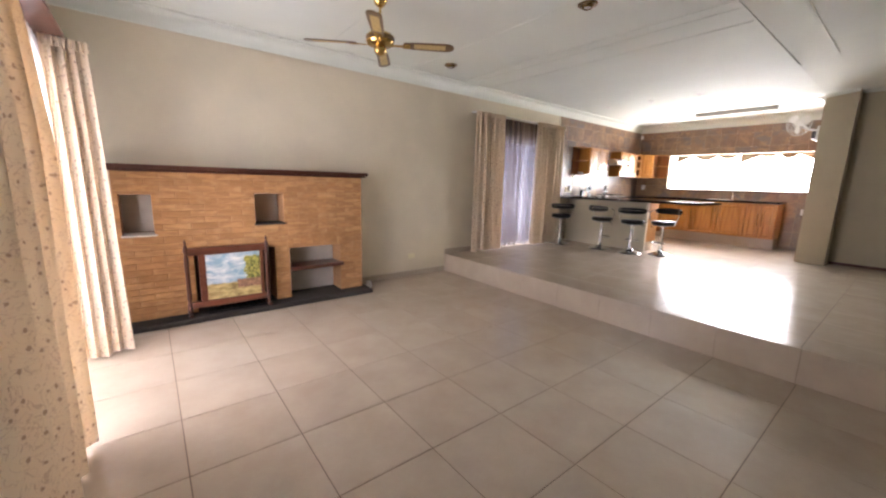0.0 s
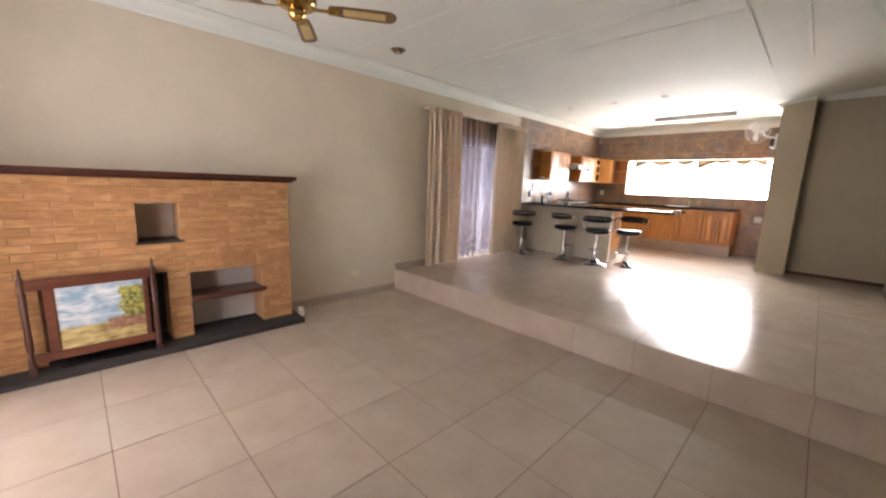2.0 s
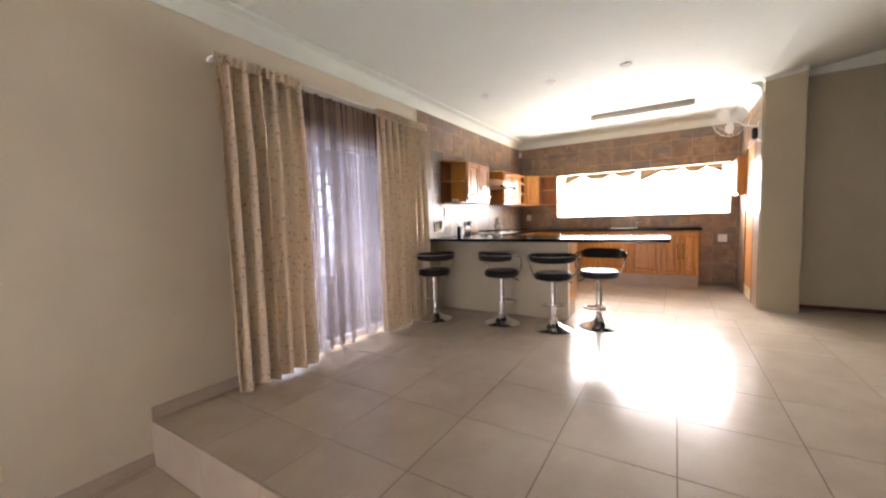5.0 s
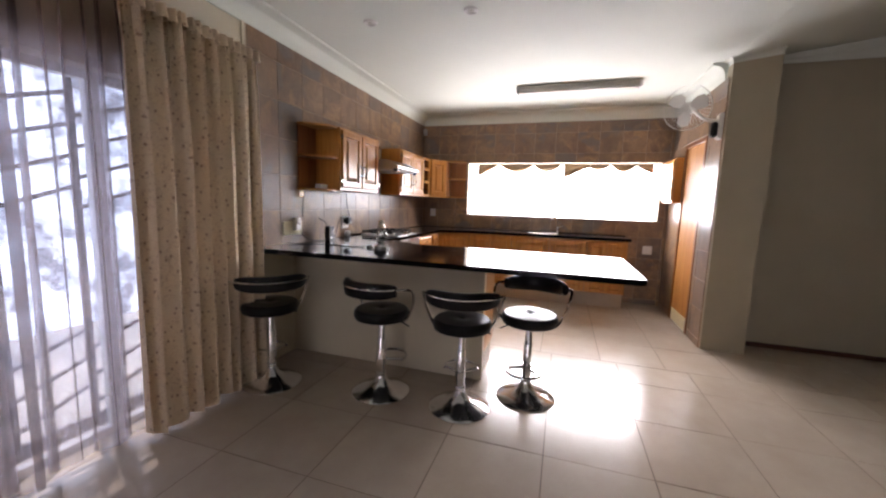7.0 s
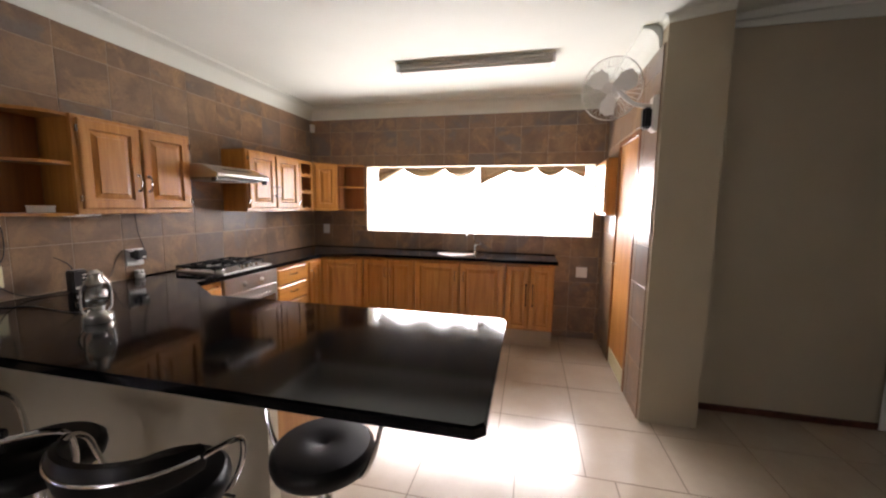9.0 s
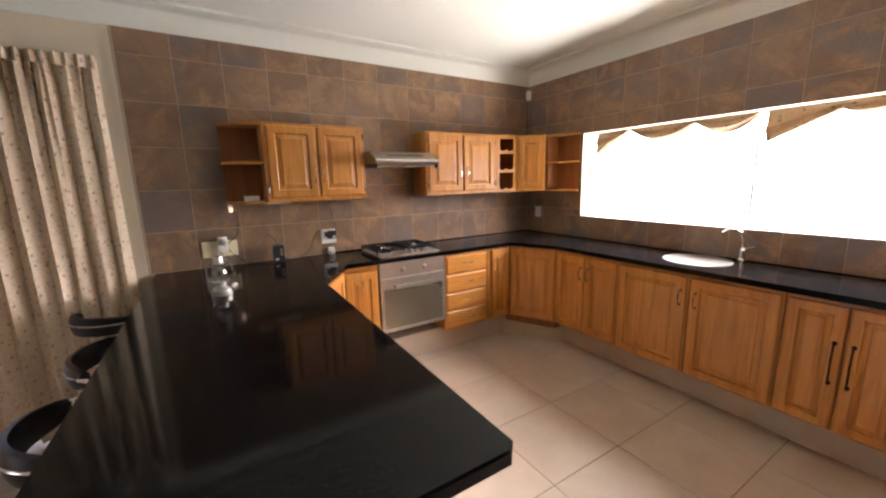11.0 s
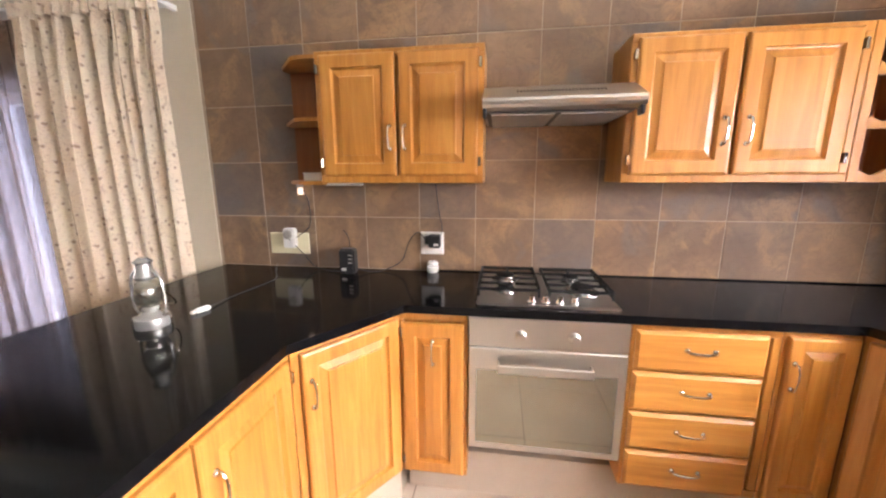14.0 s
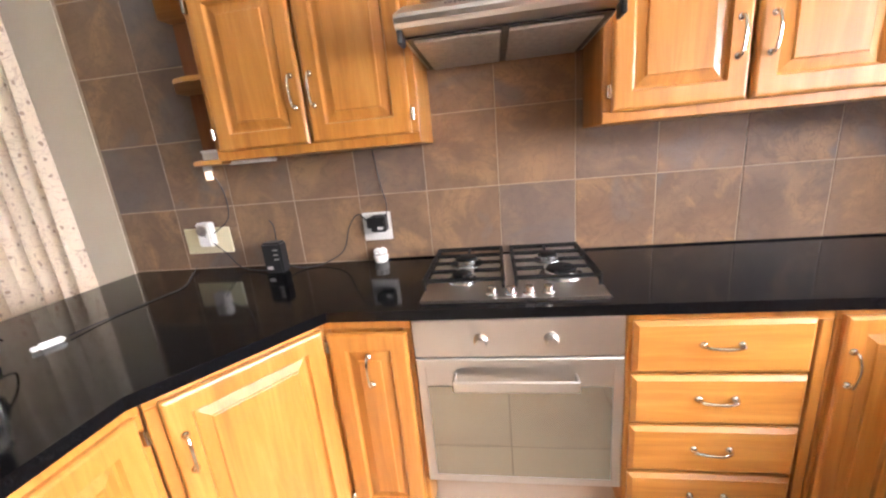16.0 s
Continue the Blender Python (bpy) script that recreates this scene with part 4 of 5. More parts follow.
BASE = 0.51              # underside of the floor units
BH = TOP - 0.04 - BASE
FYN = 5.365              # face of the north floor units
FXE = 11.545             # face of the east floor units
GROUPB, GROUPW = "floor units", "wall units"

unit(pose(9.645, FYN, BASE - 0.045), 0.30, 0.52, BH + 0.045, [(0.025, 0.285, 0.012, BH, 0.155, BH - 0.125, None)], [], "narrow honey oak floor unit beside the oven", GROUPB)
unit(pose(10.574, FYN, BASE), 0.513, 0.52, BH, [], [(0.012, 0.465, 0.015 + i * 0.172, 0.015 + i * 0.172 + 0.160) for i in range(4)], "honey oak unit of four drawers", GROUPB)
unit(pose(11.09, FYN, BASE), 0.245, 0.52, BH, [(0.012, 0.235, 0.012, BH - 0.02, 0.035, BH - 0.17, None)], [], "narrow honey oak floor unit in the corner run", GROUPB)
P, Q = Vector((11.34, FYN)), Vector((FXE, 4.935))
a = math.degrees(math.atan2(Q.y - P.y, Q.x - P.x))
wd = (Q - P).length
unit(pose(P.x, P.y, BASE, 0, 0, a), wd, 0.05, BH, [(0.02, wd - 0.02, 0.012, BH - 0.02, None, 0, None)], [], "corner floor unit with one slanted oak door", GROUPB)
for y1, y0, n in ((4.935, 4.315, 2), (4.31, 3.80, 1), (3.795, 3.305, 1), (3.30, 2.80, 2)):
    w = y1 - y0
    low = BH - 0.17 if y1 > 4 else BH - 0.33
    if n == 2:
        ds = [(0.012, w / 2 - 0.004, 0.012, BH - 0.02, w / 2 - 0.035, low, None), (w / 2 + 0.004, w - 0.012, 0.012, BH - 0.02, w / 2 + 0.035, low, None)]
        lb = "two door honey oak floor unit under the window"
    else:
        hx = w - 0.045 if y1 > 4 else 0.045
        ds = [(0.012, w - 0.012, 0.012, BH - 0.02, hx, BH - 0.17, None)]
        lb = "one door honey oak floor unit under the sink"
    unit(pose(FXE, y1, BASE, 0, 0, -90), w, 0.53, BH, ds, [], lb, GROUPB, y1 < 3.5)

# island units: slanted corner door and doors towards the kitchen
FXI = 9.395
P2, Q2 = Vector((FXI, 4.975)), Vector((9.66, FYN))
a2 = math.degrees(math.atan2(Q2.y - P2.y, Q2.x - P2.x))
w2 = (Q2 - P2).length
unit(pose(P2.x, P2.y, BASE - 0.04, 0, 0, a2), w2, 0.05, BH + 0.04, [(0.03, w2 - 0.02, 0.012, BH + 0.015, 0.06, BH - 0.14, w2 - 0.012)], [], "corner floor unit with a slanted oak door", GROUPB)
unit(pose(FXI, 4.17, BASE - 0.04, 0, 0, 90), 0.80, 0.42, BH + 0.04, [(0.02, 0.39, 0.012, BH + 0.015, 0.35, BH - 0.14, None), (0.40, 0.775, 0.012, BH + 0.015, 0.44, BH - 0.14, 0.782)], [], "two door honey oak unit in the counter return", GROUPB)

filler = B()
box(filler, 8.94, 9.36, 4.98, NORTH - 0.01, UP, TOP - 0.045)
prism(filler, [(9.36, 5.02), (9.64, 5.40), (9.64, NORTH - 0.01), (9.36, NORTH - 0.01)], UP + 0.14, TOP - 0.045)
prism(filler, [(11.36, 5.42), (11.58, 4.98), (EAST - 0.01, 4.98), (EAST - 0.01, NORTH - 0.01), (11.36, NORTH - 0.01)], UP + 0.14, TOP - 0.045)
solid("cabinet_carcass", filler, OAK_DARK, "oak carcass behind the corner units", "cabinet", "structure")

plinth = B()
box(plinth, 9.66, 11.36, FYN + 0.10, NORTH - 0.02, UP - 0.004, BASE)
prism(plinth, [(11.34, FYN + 0.10), (FXE + 0.14, 4.95), (EAST - 0.01, 4.95), (EAST - 0.01, FYN + 0.3), (11.34, FYN + 0.3)], UP - 0.004, BASE)
box(plinth, FXE + 0.14, EAST - 0.01, 2.80, 4.95, UP - 0.004, BASE)
prism(plinth, [(FXI - 0.045, 4.98), (9.64, FYN + 0.02), (9.64, 5.6), (FXI - 0.045, 5.6)], UP - 0.004, BASE - 0.04)
box(plinth, 9.0, FXI - 0.045, 4.18, 4.98, UP - 0.004, BASE - 0.04)
solid("baseboard_plinth", plinth, TILE, "beige tiled plinth under the floor units", "plinth", "structure")
pil = B()
box(pil, 8.915, 8.985, 4.165, NORTH, UP - 0.004, TOP - 0.042)
solid("counter_wall", pil, PAINT, "cream plastered low wall under the bar counter", "wall", "structure")

# worktop: one black granite sheet round the room, wide at the bar
top = B()
prism(top, [(8.465, 3.19), (8.495, 3.16), (9.395, 3.165), (9.425, 3.195), (9.415, 4.93), (9.69, 5.335), (11.32, 5.335), (11.505, 4.92), (11.505, 2.77), (EAST - 0.014, 2.77), (EAST - 0.014, NORTH - 0.014), (8.465, NORTH - 0.014)], TOP - 0.036, TOP, 0.006)
wt = thing("worktop", pose(0, 0, 0), "polished black granite worktop and bar counter", "worktop")
part("slab", top, GRANITE, wt)
sp = B()
box(sp, 9.7, EAST - 0.014, NORTH - 0.026, NORTH - 0.012, TOP, TOP + 0.006, 0.002)
box(sp, EAST - 0.026, EAST - 0.012, 2.77, NORTH - 0.03, TOP, TOP + 0.006, 0.002)
part("sealing_strip", sp, GRANITE, wt)

# wall units
UZ, UH = 1.742, 0.575
WY = 5.63
unit(pose(9.225, WY, UZ), 0.76, 0.265, UH, [(0.026, 0.372, 0.032, UH - 0.02, 0.345, 0.20, 0.017), (0.386, 0.734, 0.032, UH - 0.02, 0.413, 0.20, 0.744)], [], "two door honey oak wall unit", GROUPW)
unit(pose(10.563, WY, UZ), 0.827, 0.265, UH, [(0.025, 0.395, 0.032, UH - 0.02, 0.36, 0.20, 0.014), (0.41, 0.785, 0.032, UH - 0.02, 0.445, 0.20, 0.795)], [], "two door honey oak wall unit by the cooker hood", GROUPW)
P3, Q3 = Vector((11.655, WY)), Vector((11.865, 5.42))
w3 = (Q3 - P3).length
unit(pose(P3.x, P3.y, UZ, 0, 0, -45), w3, 0.05, UH, [(0.02, w3 - 0.02, 0.032, UH - 0.02, None, 0, None)], [], "slanted corner wall unit in honey oak", GROUPW)
cc = B()
prism(cc, [(11.66, 5.66), (11.87, 5.45), (EAST - 0.014, 5.45), (EAST - 0.014, NORTH - 0.014), (11.66, NORTH - 0.014)], UZ, UZ + UH)
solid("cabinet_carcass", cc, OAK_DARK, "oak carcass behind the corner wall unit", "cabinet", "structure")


def open_shelf(polys, zs, uprights, label):
    s = thing("open_shelf", pose(0, 0, 0), label, "shelf", "open end shelves")
    for z in zs:
        part("shelf", prism(B(), polys, z, z + 0.018, 0.004), OAK_FLAT, s)
    for u in uprights:
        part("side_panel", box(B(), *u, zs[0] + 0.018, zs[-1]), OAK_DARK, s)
    return s


open_shelf([(9.223, WY + 0.02), (9.223, NORTH - 0.014), (8.96, NORTH - 0.014), (8.96, 5.82), (9.09, 5.665), (9.14, WY + 0.02)], [UZ - 0.008, UZ + 0.285, UZ + UH - 0.02], [(8.97, 9.215, NORTH - 0.022, NORTH - 0.0145)], "slanted open oak end shelf on the tiled wall")
open_shelf([(11.87, 5.418), (EAST - 0.014, 5.418), (EAST - 0.014, 5.15), (12.03, 5.15), (11.90, 5.33)], [UZ, UZ + 0.285, UZ + UH - 0.02], [(EAST - 0.022, EAST - 0.0145, 5.155, 5.41), (11.885, EAST - 0.03, 5.405, 5.415)], "slanted open oak end shelf beside the window")
rack = thing("wine_rack", pose(11.392, WY, UZ), "narrow oak wine rack with scalloped rails", "wine rack")
rw = 0.26
bx = B()
box(bx, 0, rw, 0.24, 0.255, 0, UH)
box(bx, 0, 0.016, 0.02, 0.24, 0, UH)
box(bx, rw - 0.016, rw, 0.02, 0.24, 0, UH)
box(bx, 0.016, rw - 0.016, 0.02, 0.24, UH - 0.016, UH)
box(bx, 0.016, rw - 0.016, 0.02, 0.24, 0, 0.016)
part("body", bx, OAK_DARK, rack)
fs = B()
box(fs, 0, 0.035, 0, 0.02, 0, UH, 0.002)
box(fs, rw - 0.035, rw, 0, 0.02, 0, UH, 0.002)
box(fs, 0.035, rw - 0.035, 0, 0.02, UH - 0.035, UH, 0.002)
part("face_frame", fs, OAK, rack)
for z in (0.0, 0.20, 0.39):
    sc = B()
    xs = [0.036 + (rw - 0.072) * i / 24 for i in range(25)]
    up = [(x, z + 0.05 - 0.024 * abs(math.sin(math.tau * (x - 0.036) / (rw - 0.072)))) for x in xs]
    f_ = [sc.verts.new((x, 0.001, zz)) for x, zz in up]
    fb_ = [sc.verts.new((x, 0.001, z)) for x in xs]
    g_ = [sc.verts.new((x, 0.02, zz)) for x, zz in up]
    gb_ = [sc.verts.new((x, 0.02, z)) for x in xs]
    for i in range(24):
        sc.faces.new((fb_[i], fb_[i + 1], f_[i + 1], f_[i]))
        sc.faces.new((gb_[i], gb_[i + 1], g_[i + 1], g_[i]))
        sc.faces.new((f_[i], f_[i + 1], g_[i + 1], g_[i]))
        sc.faces.new((fb_[i], fb_[i + 1], gb_[i + 1], gb_[i]))
    part("scalloped_rail", sc, OAK_FLAT, rack)
unit(pose(12.06, 2.352, 1.745, 0, 0, 180), 0.53, 0.098, 0.56, [(0.02, 0.51, 0.03, 0.54, 0.46, 0.2, None)], [], "small honey oak wall unit beside the window", GROUPW)

# cooker hood
hood = thing("cooker_hood", pose(9.990, NORTH - 0.014, 2.015), "slim stainless steel cooker hood above the hob", "cooker hood")
hw = 0.568
pr = [(0, 0.0), (-0.45, 0.0), (-0.49, 0.004), (-0.50, 0.014), (-0.503, 0.026), (-0.498, 0.036), (-0.36, 0.098), (-0.34, 0.104), (0, 0.106)]
hb = B()
aa = [hb.verts.new((0, y, z)) for y, z in pr]
bb = [hb.verts.new((hw, y, z)) for y, z in pr]
hb.faces.new(aa)
hb.faces.new(bb)
for i in range(len(pr)):
    j = (i + 1) % len(pr)
    hb.faces.new((aa[i], aa[j], bb[j], bb[i]))
bmesh.ops.recalc_face_normals(hb, faces=hb.faces[:])
part("casing", hb, STEEL, hood)
# Flat black sheet puts the recess's shade round the filters.
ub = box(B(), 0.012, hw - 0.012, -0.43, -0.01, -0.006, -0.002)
part("underside_panel", ub, BLACK, hood, "flat black sheet in place of the dark recess")
for x0, x1 in ((0.03, 0.272), (0.293, 0.535)):
    fl = box(B(), x0, x1, -0.41, -0.04, -0.014, -0.005, 0.003)
    part("grease_filter", fl, STEEL_DULL, hood, "grey mesh filter")
slope = Matrix.Translation((0, -0.43, 0.0665)) @ Matrix.Rotation(math.atan2(0.062, 0.138), 4, "X")
for i in range(26):
    vs = box(B(), 0.125 + i * 0.0126, 0.132 + i * 0.0126, -0.004, 0.022, -0.002, 0.0012)
    vs.transform(slope)
    part("vent_slot", vs, BLACK, hood)
for x in (0.0, hw - 0.014):
    part("catch", box(B(), x, x + 0.014, -0.485, -0.435, -0.03, 0.008, 0.004), BLACK, hood)

# gas hob
hob = thing("gas_hob", pose(10.252, 5.605, TOP), "stainless steel four burner gas hob in the worktop", "hob")
pl = B()
box(pl, -0.275, 0.28, -0.24, 0.235, 0.0, 0.010, 0.005, 2)
part("plate", pl, STEEL, hob)
for bx_, by, r in ((-0.155, 0.12, 0.045), (-0.155, -0.07, 0.036), (0.15, 0.12, 0.036), (0.17, -0.05, 0.05)):
    bn = part("burner", lathe(B(), [(r * 1.45, 0.012), (r * 1.4, 0.018), (r * 1.05, 0.02), (r, 0.032), (r * 0.9, 0.034)], (bx_, by, 0), 22), ENAMEL, hob, "", True)
    part("burner_cap", lathe(B(), [(r * 0.92, 0.034), (r * 0.92, 0.040), (r * 0.8, 0.043), (0.001, 0.043)], (bx_, by, 0), 22), IRON, bn, "", True)
for gx in (-0.145, 0.145):
    gr = B()
    z = 0.043
    x0, x1, y0, y1 = gx - 0.125, gx + 0.125, -0.15, 0.215
    tube(gr, [(x0, y0, z), (x1, y0, z), (x1, y1, z), (x0, y1, z)], 0.0085, 6, True)
    for yy in (0.12, -0.06, 0.03):
        tube(gr, [(x0, yy, z), (gx - 0.03, yy, z)], 0.0078, 6)
        tube(gr, [(x1, yy, z), (gx + 0.03, yy, z)], 0.0078, 6)
    tube(gr, [(gx, y1, z), (gx, 0.16, z)], 0.005, 6)
    tube(gr, [(gx, y0, z), (gx, -0.11, z)], 0.005, 6)
    for lx, ly in ((x0, y0), (x1, y0), (x1, y1), (x0, y1)):
        tube(gr, [(lx, ly, 0.012), (lx, ly, z + 0.008)], 0.0055, 6)
    part("pan_support", gr, IRON, hob, "black wire pan support", True)
for i in range(4):
    part("knob", lathe(B(), [(0.019, 0.012), (0.019, 0.016), (0.015, 0.019), (0.014, 0.036), (0.011, 0.038), (0.001, 0.038)], (-0.075 + 0.055 * i + 0.02, -0.205, 0), 18), CHROME, hob, "", True)

# oven
ov = thing("oven", pose(9.952, FYN - 0.01, 0.635), "built-in stainless steel oven with dark glass door", "oven")
OH = TOP - 0.04 - 0.635
part("body", box(B(), 0.004, 0.606, 0.012, 0.52, 0.004, OH - 0.002), STEEL_DULL, ov)
part("control_panel", box(B(), 0.0, 0.610, -0.012, 0.012, OH - 0.125, OH, 0.004, 2), STEEL, ov)
od = part("door", raised(B(), 0.0, 0.610, 0.0, OH - 0.129, 0.012, [(0, 0), (0, 0.022), (0.004, 0.026), (0.028, 0.026), (0.029, 0.0245)]), STEEL, ov, "steel framed oven door")
part("glass", box(B(), 0.030, 0.580, -0.0145, -0.0115, 0.030, OH - 0.129 - 0.095), OVEN_GLASS, od, "dark mirror glass")
hd = B()
box(hd, 0.115, 0.48, -0.058, -0.050, OH - 0.215, OH - 0.180, 0.003)
for x in (0.115, 0.472):
    box(hd, x, x + 0.008, -0.058, -0.012, OH - 0.215, OH - 0.180, 0.002)
part("handle", hd, STEEL, od, "flat steel bar handle")
for x in (0.205, 0.408):
    part("knob", lathe(B(), [(0.022, 0), (0.021, 0.012), (0.016, 0.016), (0.015, 0.026), (0.001, 0.027)], seg=20, m=Matrix.Translation((x, -0.012, OH - 0.068)) @ Matrix.Rotation(radians(90), 4, "X")), STEEL, ov, "", True)

# sink and tap
sink = thing("sink", pose(11.83, 3.90, TOP), "round stainless steel sink set in the granite", "sink")
part("bowl", lathe(B(), [(0.215, 0.0), (0.215, 0.005), (0.195, 0.007), (0.185, 0.003), (0.17, 0.0015), (0.04, 0.001), (0.001, 0.001)], seg=40), STEEL, sink, "", True)
part("drain", lathe(B(), [(0.032, 0.001), (0.03, 0.004), (0.001, 0.004)], seg=18), STEEL_DULL, sink, "", True)
tap = thing("tap", pose(12.03, 3.70, TOP), "chrome kitchen mixer tap by the sink", "tap")
part("body", lathe(B(), [(0.03, 0), (0.03, 0.01), (0.02, 0.02), (0.018, 0.07), (0.022, 0.08), (0.012, 0.095)], seg=18), CHROME, tap, "", True)
part("spout", tube(B(), bend([(0, 0, 0.08), (-0.01, 0.01, 0.19), (-0.06, 0.05, 0.23), (-0.12, 0.09, 0.20)]), 0.011, 10), CHROME, tap, "", True)
part("lever", tube(B(), [(0, 0, 0.085), (0.0, -0.07, 0.11)], 0.007, 8), CHROME, tap, "", True)


# bar stools ----------------------------------------------------------------------------
def bar_stool(m, label):
    """Stool whose back stands towards local -x."""
    s = thing("bar_stool", m, label, "bar stool", "stools at the bar counter")
    part("base", lathe(B(), [(0.205, 0.0), (0.205, 0.006), (0.19, 0.016), (0.14, 0.034), (0.09, 0.055), (0.05, 0.085), (0.034, 0.12), (0.032, 0.14)], seg=36), CHROME, s, "polished trumpet base", True)
    part("column", lathe(B(), [(0.030, 0.13), (0.030, 0.40), (0.027, 0.406), (0.024, 0.41), (0.024, 0.54)], seg=20), CHROME, s, "", True)
    part("collar", lathe(B(), [(0.034, 0.13), (0.036, 0.137), (0.036, 0.148), (0.032, 0.154)], seg=20), CHROME, s, "", True)
    fr2 = B()
    ring = [(0.03, -0.012, 0.235), (0.10, -0.11, 0.235)] + [(0.105 + 0.115 * math.cos(t), 0.115 * math.sin(t), 0.235) for t in [radians(-100 + 200 * i / 14) for i in range(15)]] + [(0.10, 0.11, 0.235), (0.03, 0.012, 0.235)]
    tube(fr2, ring, 0.010, 8)
    lathe(fr2, [(0.036, 0.215), (0.036, 0.255)], seg=18)
    part("foot_ring", fr2, CHROME, s, "", True)
    part("seat_plate", lathe(B(), [(0.03, 0.515), (0.11, 0.53), (0.15, 0.545), (0.15, 0.55)], seg=24), BLACK, s, "", True)
    part("seat", lathe(B(), [(0.165, 0.545), (0.188, 0.555), (0.195, 0.58), (0.192, 0.605), (0.175, 0.622), (0.10, 0.626), (0.03, 0.622), (0.012, 0.614), (0.001, 0.613)], seg=36), VINYL, s, "round black padded seat", True)
    bk = B()
    n, prof = 16, [(0.0, -0.055), (0.020, -0.050), (0.027, -0.02), (0.027, 0.03), (0.018, 0.055), (0.0, 0.058), (-0.014, 0.04), (-0.016, -0.03)]
    rings = []
    for i in range(n + 1):
        t = radians(180 - 62 + 124 * i / n)
        k = 1 - 0.35 * abs(2 * i / n - 1) ** 4
        rings.append([bk.verts.new(((0.235 + u) * math.cos(t), (0.235 + u) * math.sin(t), 0.788 + w * k)) for u, w in prof])
    for p_, q_ in zip(rings, rings[1:]):
        for i in range(len(prof)):
            j = (i + 1) % len(prof)
            bk.faces.new((p_[i], p_[j], q_[j], q_[i]))
    bk.faces.new(rings[0])
    bk.faces.new(rings[-1])
    part("backrest", bk, VINYL, s, "curved black padded backrest", True)
    for sg in (-1, 1):
        tb = tube(B(), bend([(0.02, sg * 0.15, 0.548), (0.03, sg * 0.20, 0.57), (0.03, sg * 0.245, 0.67), (0.01, sg * 0.262, 0.755), (-0.05, sg * 0.262, 0.793), (-0.13, sg * 0.225, 0.798)], 5), 0.0095, 8)
        part("arm", tb, CHROME, s, "bent chrome arm", True)
    ro = tube(B(), [(0.265 * math.cos(radians(a)), 0.265 * math.sin(radians(a)), 0.803) for a in range(118, 243, 8)], 0.005, 8)
    part("back_rail", ro, CHROME, s, "", True)
    part("lever", tube(B(), bend([(0.02, -0.06, 0.54), (0.05, -0.13, 0.53), (0.07, -0.19, 0.50)], 4), 0.006, 8), BLACK, s, "", True)
    return s


st = bar_stool(pose(8.785, 3.81, UP, 0, 0, 172), "black padded bar stool on chrome base, turned from the counter")
for x, y, a in ((8.49, 4.22, 12), (8.495, 4.81, -14), (8.32, 5.62, 48)):
    tagged(copy_thing(st, pose(x, y, UP, 0, 0, a)), "black padded bar stool on chrome base, drawn up to the counter")


# small things -----------------------------------------------------------------------------
def socket(m, w, h, mat, label, holes=1, category="wall socket"):
    s = thing("wall_socket", m, label, category)
    part("plate", box(B(), -w / 2, w / 2, -0.010, 0, -h / 2, h / 2, 0.003), mat, s)
    for i in range(holes):
        x = (i - (holes - 1) / 2) * 0.06
        part("switch", box(B(), x - 0.012, x + 0.012, -0.014, -0.0095, 0.012, 0.034, 0.002), mat, s)
    return s


YT = NORTH - 0.012
socket(pose(8.885, YT, 1.40), 0.235, 0.12, CREAM, "cream double socket plate on the tiles", 2)
socket(pose(9.709, YT, 1.418), 0.125, 0.122, WHITE, "white socket plate on the tiles", 1)
socket(pose(EAST - 0.012, 5.70, 1.50, 0, 0, -90), 0.09, 0.12, WHITE, "white socket plate in the kitchen corner", 1)
socket(pose(EAST - 0.012, 2.47, 1.08, 0, 0, -90), 0.12, 0.12, WHITE, "white socket plate beside the floor units", 1)
socket(pose(4.80, NORTH, 0.32), 0.12, 0.08, CREAM, "small cream socket on the cream wall", 1)
# White plate given cream plastic, so its dimness sits in the colour.
socket(pose(7.10, SIDE, 1.80, 0, 0, 180), 0.09, 0.12, CREAM, "switch plate on the side wall, white dimmed to cream", 1, "light switch")
timer = thing("plug_timer", pose(8.905, YT - 0.010, 1.435), "white plug-in timer with dial", "timer")
part("body", box(B(), -0.033, 0.033, -0.045, 0, -0.055, 0.055, 0.006, 2), WHITE, timer)
part("dial", lathe(B(), [(0.026, 0), (0.026, 0.006), (0.020, 0.009), (0.012, 0.009), (0.001, 0.010)], seg=24, m=Matrix.Translation((0, -0.045, 0.022)) @ Matrix.Rotation(radians(90), 4, "X")), STEEL_DULL, timer, "grey dial", True)
ad = thing("power_adapter", pose(9.725, YT - 0.010, 1.43), "black plug-in power adapter", "adapter")
part("body", box(B(), -0.03, 0.035, -0.05, 0, -0.03, 0.04, 0.006, 2), BLACK, ad)
part("plug", box(B(), -0.052, -0.03, -0.035, 0, -0.015, 0.03, 0.005), BLACK, ad)
part("label", box(B(), 0.0, 0.025, -0.0508, -0.0495, -0.018, -0.006), WHITE, ad)
dev = thing("black_device", pose(9.275, 5.775, TOP), "small upright black electronic device on the worktop", "device")
part("body", box(B(), -0.042, 0.042, -0.03, 0.03, 0, 0.135, 0.008, 2), BLACK, dev)
part("label", box(B(), -0.028, -0.002, -0.0308, -0.0295, 0.02, 0.034), WHITE, dev)
for z in (0.06, 0.08, 0.10):
    part("slot", box(B(), 0.01, 0.032, -0.0315, -0.0295, z, z + 0.006), STEEL_DULL, dev)
dish = thing("ceramic_ornament", pose(9.715, 5.855, TOP), "small white ceramic ornament on the worktop", "ornament")
part("cup", lathe(B(), [(0.024, 0), (0.030, 0.006), (0.033, 0.03), (0.028, 0.034), (0.001, 0.03)], seg=18), CERAMIC, dish, "", True)
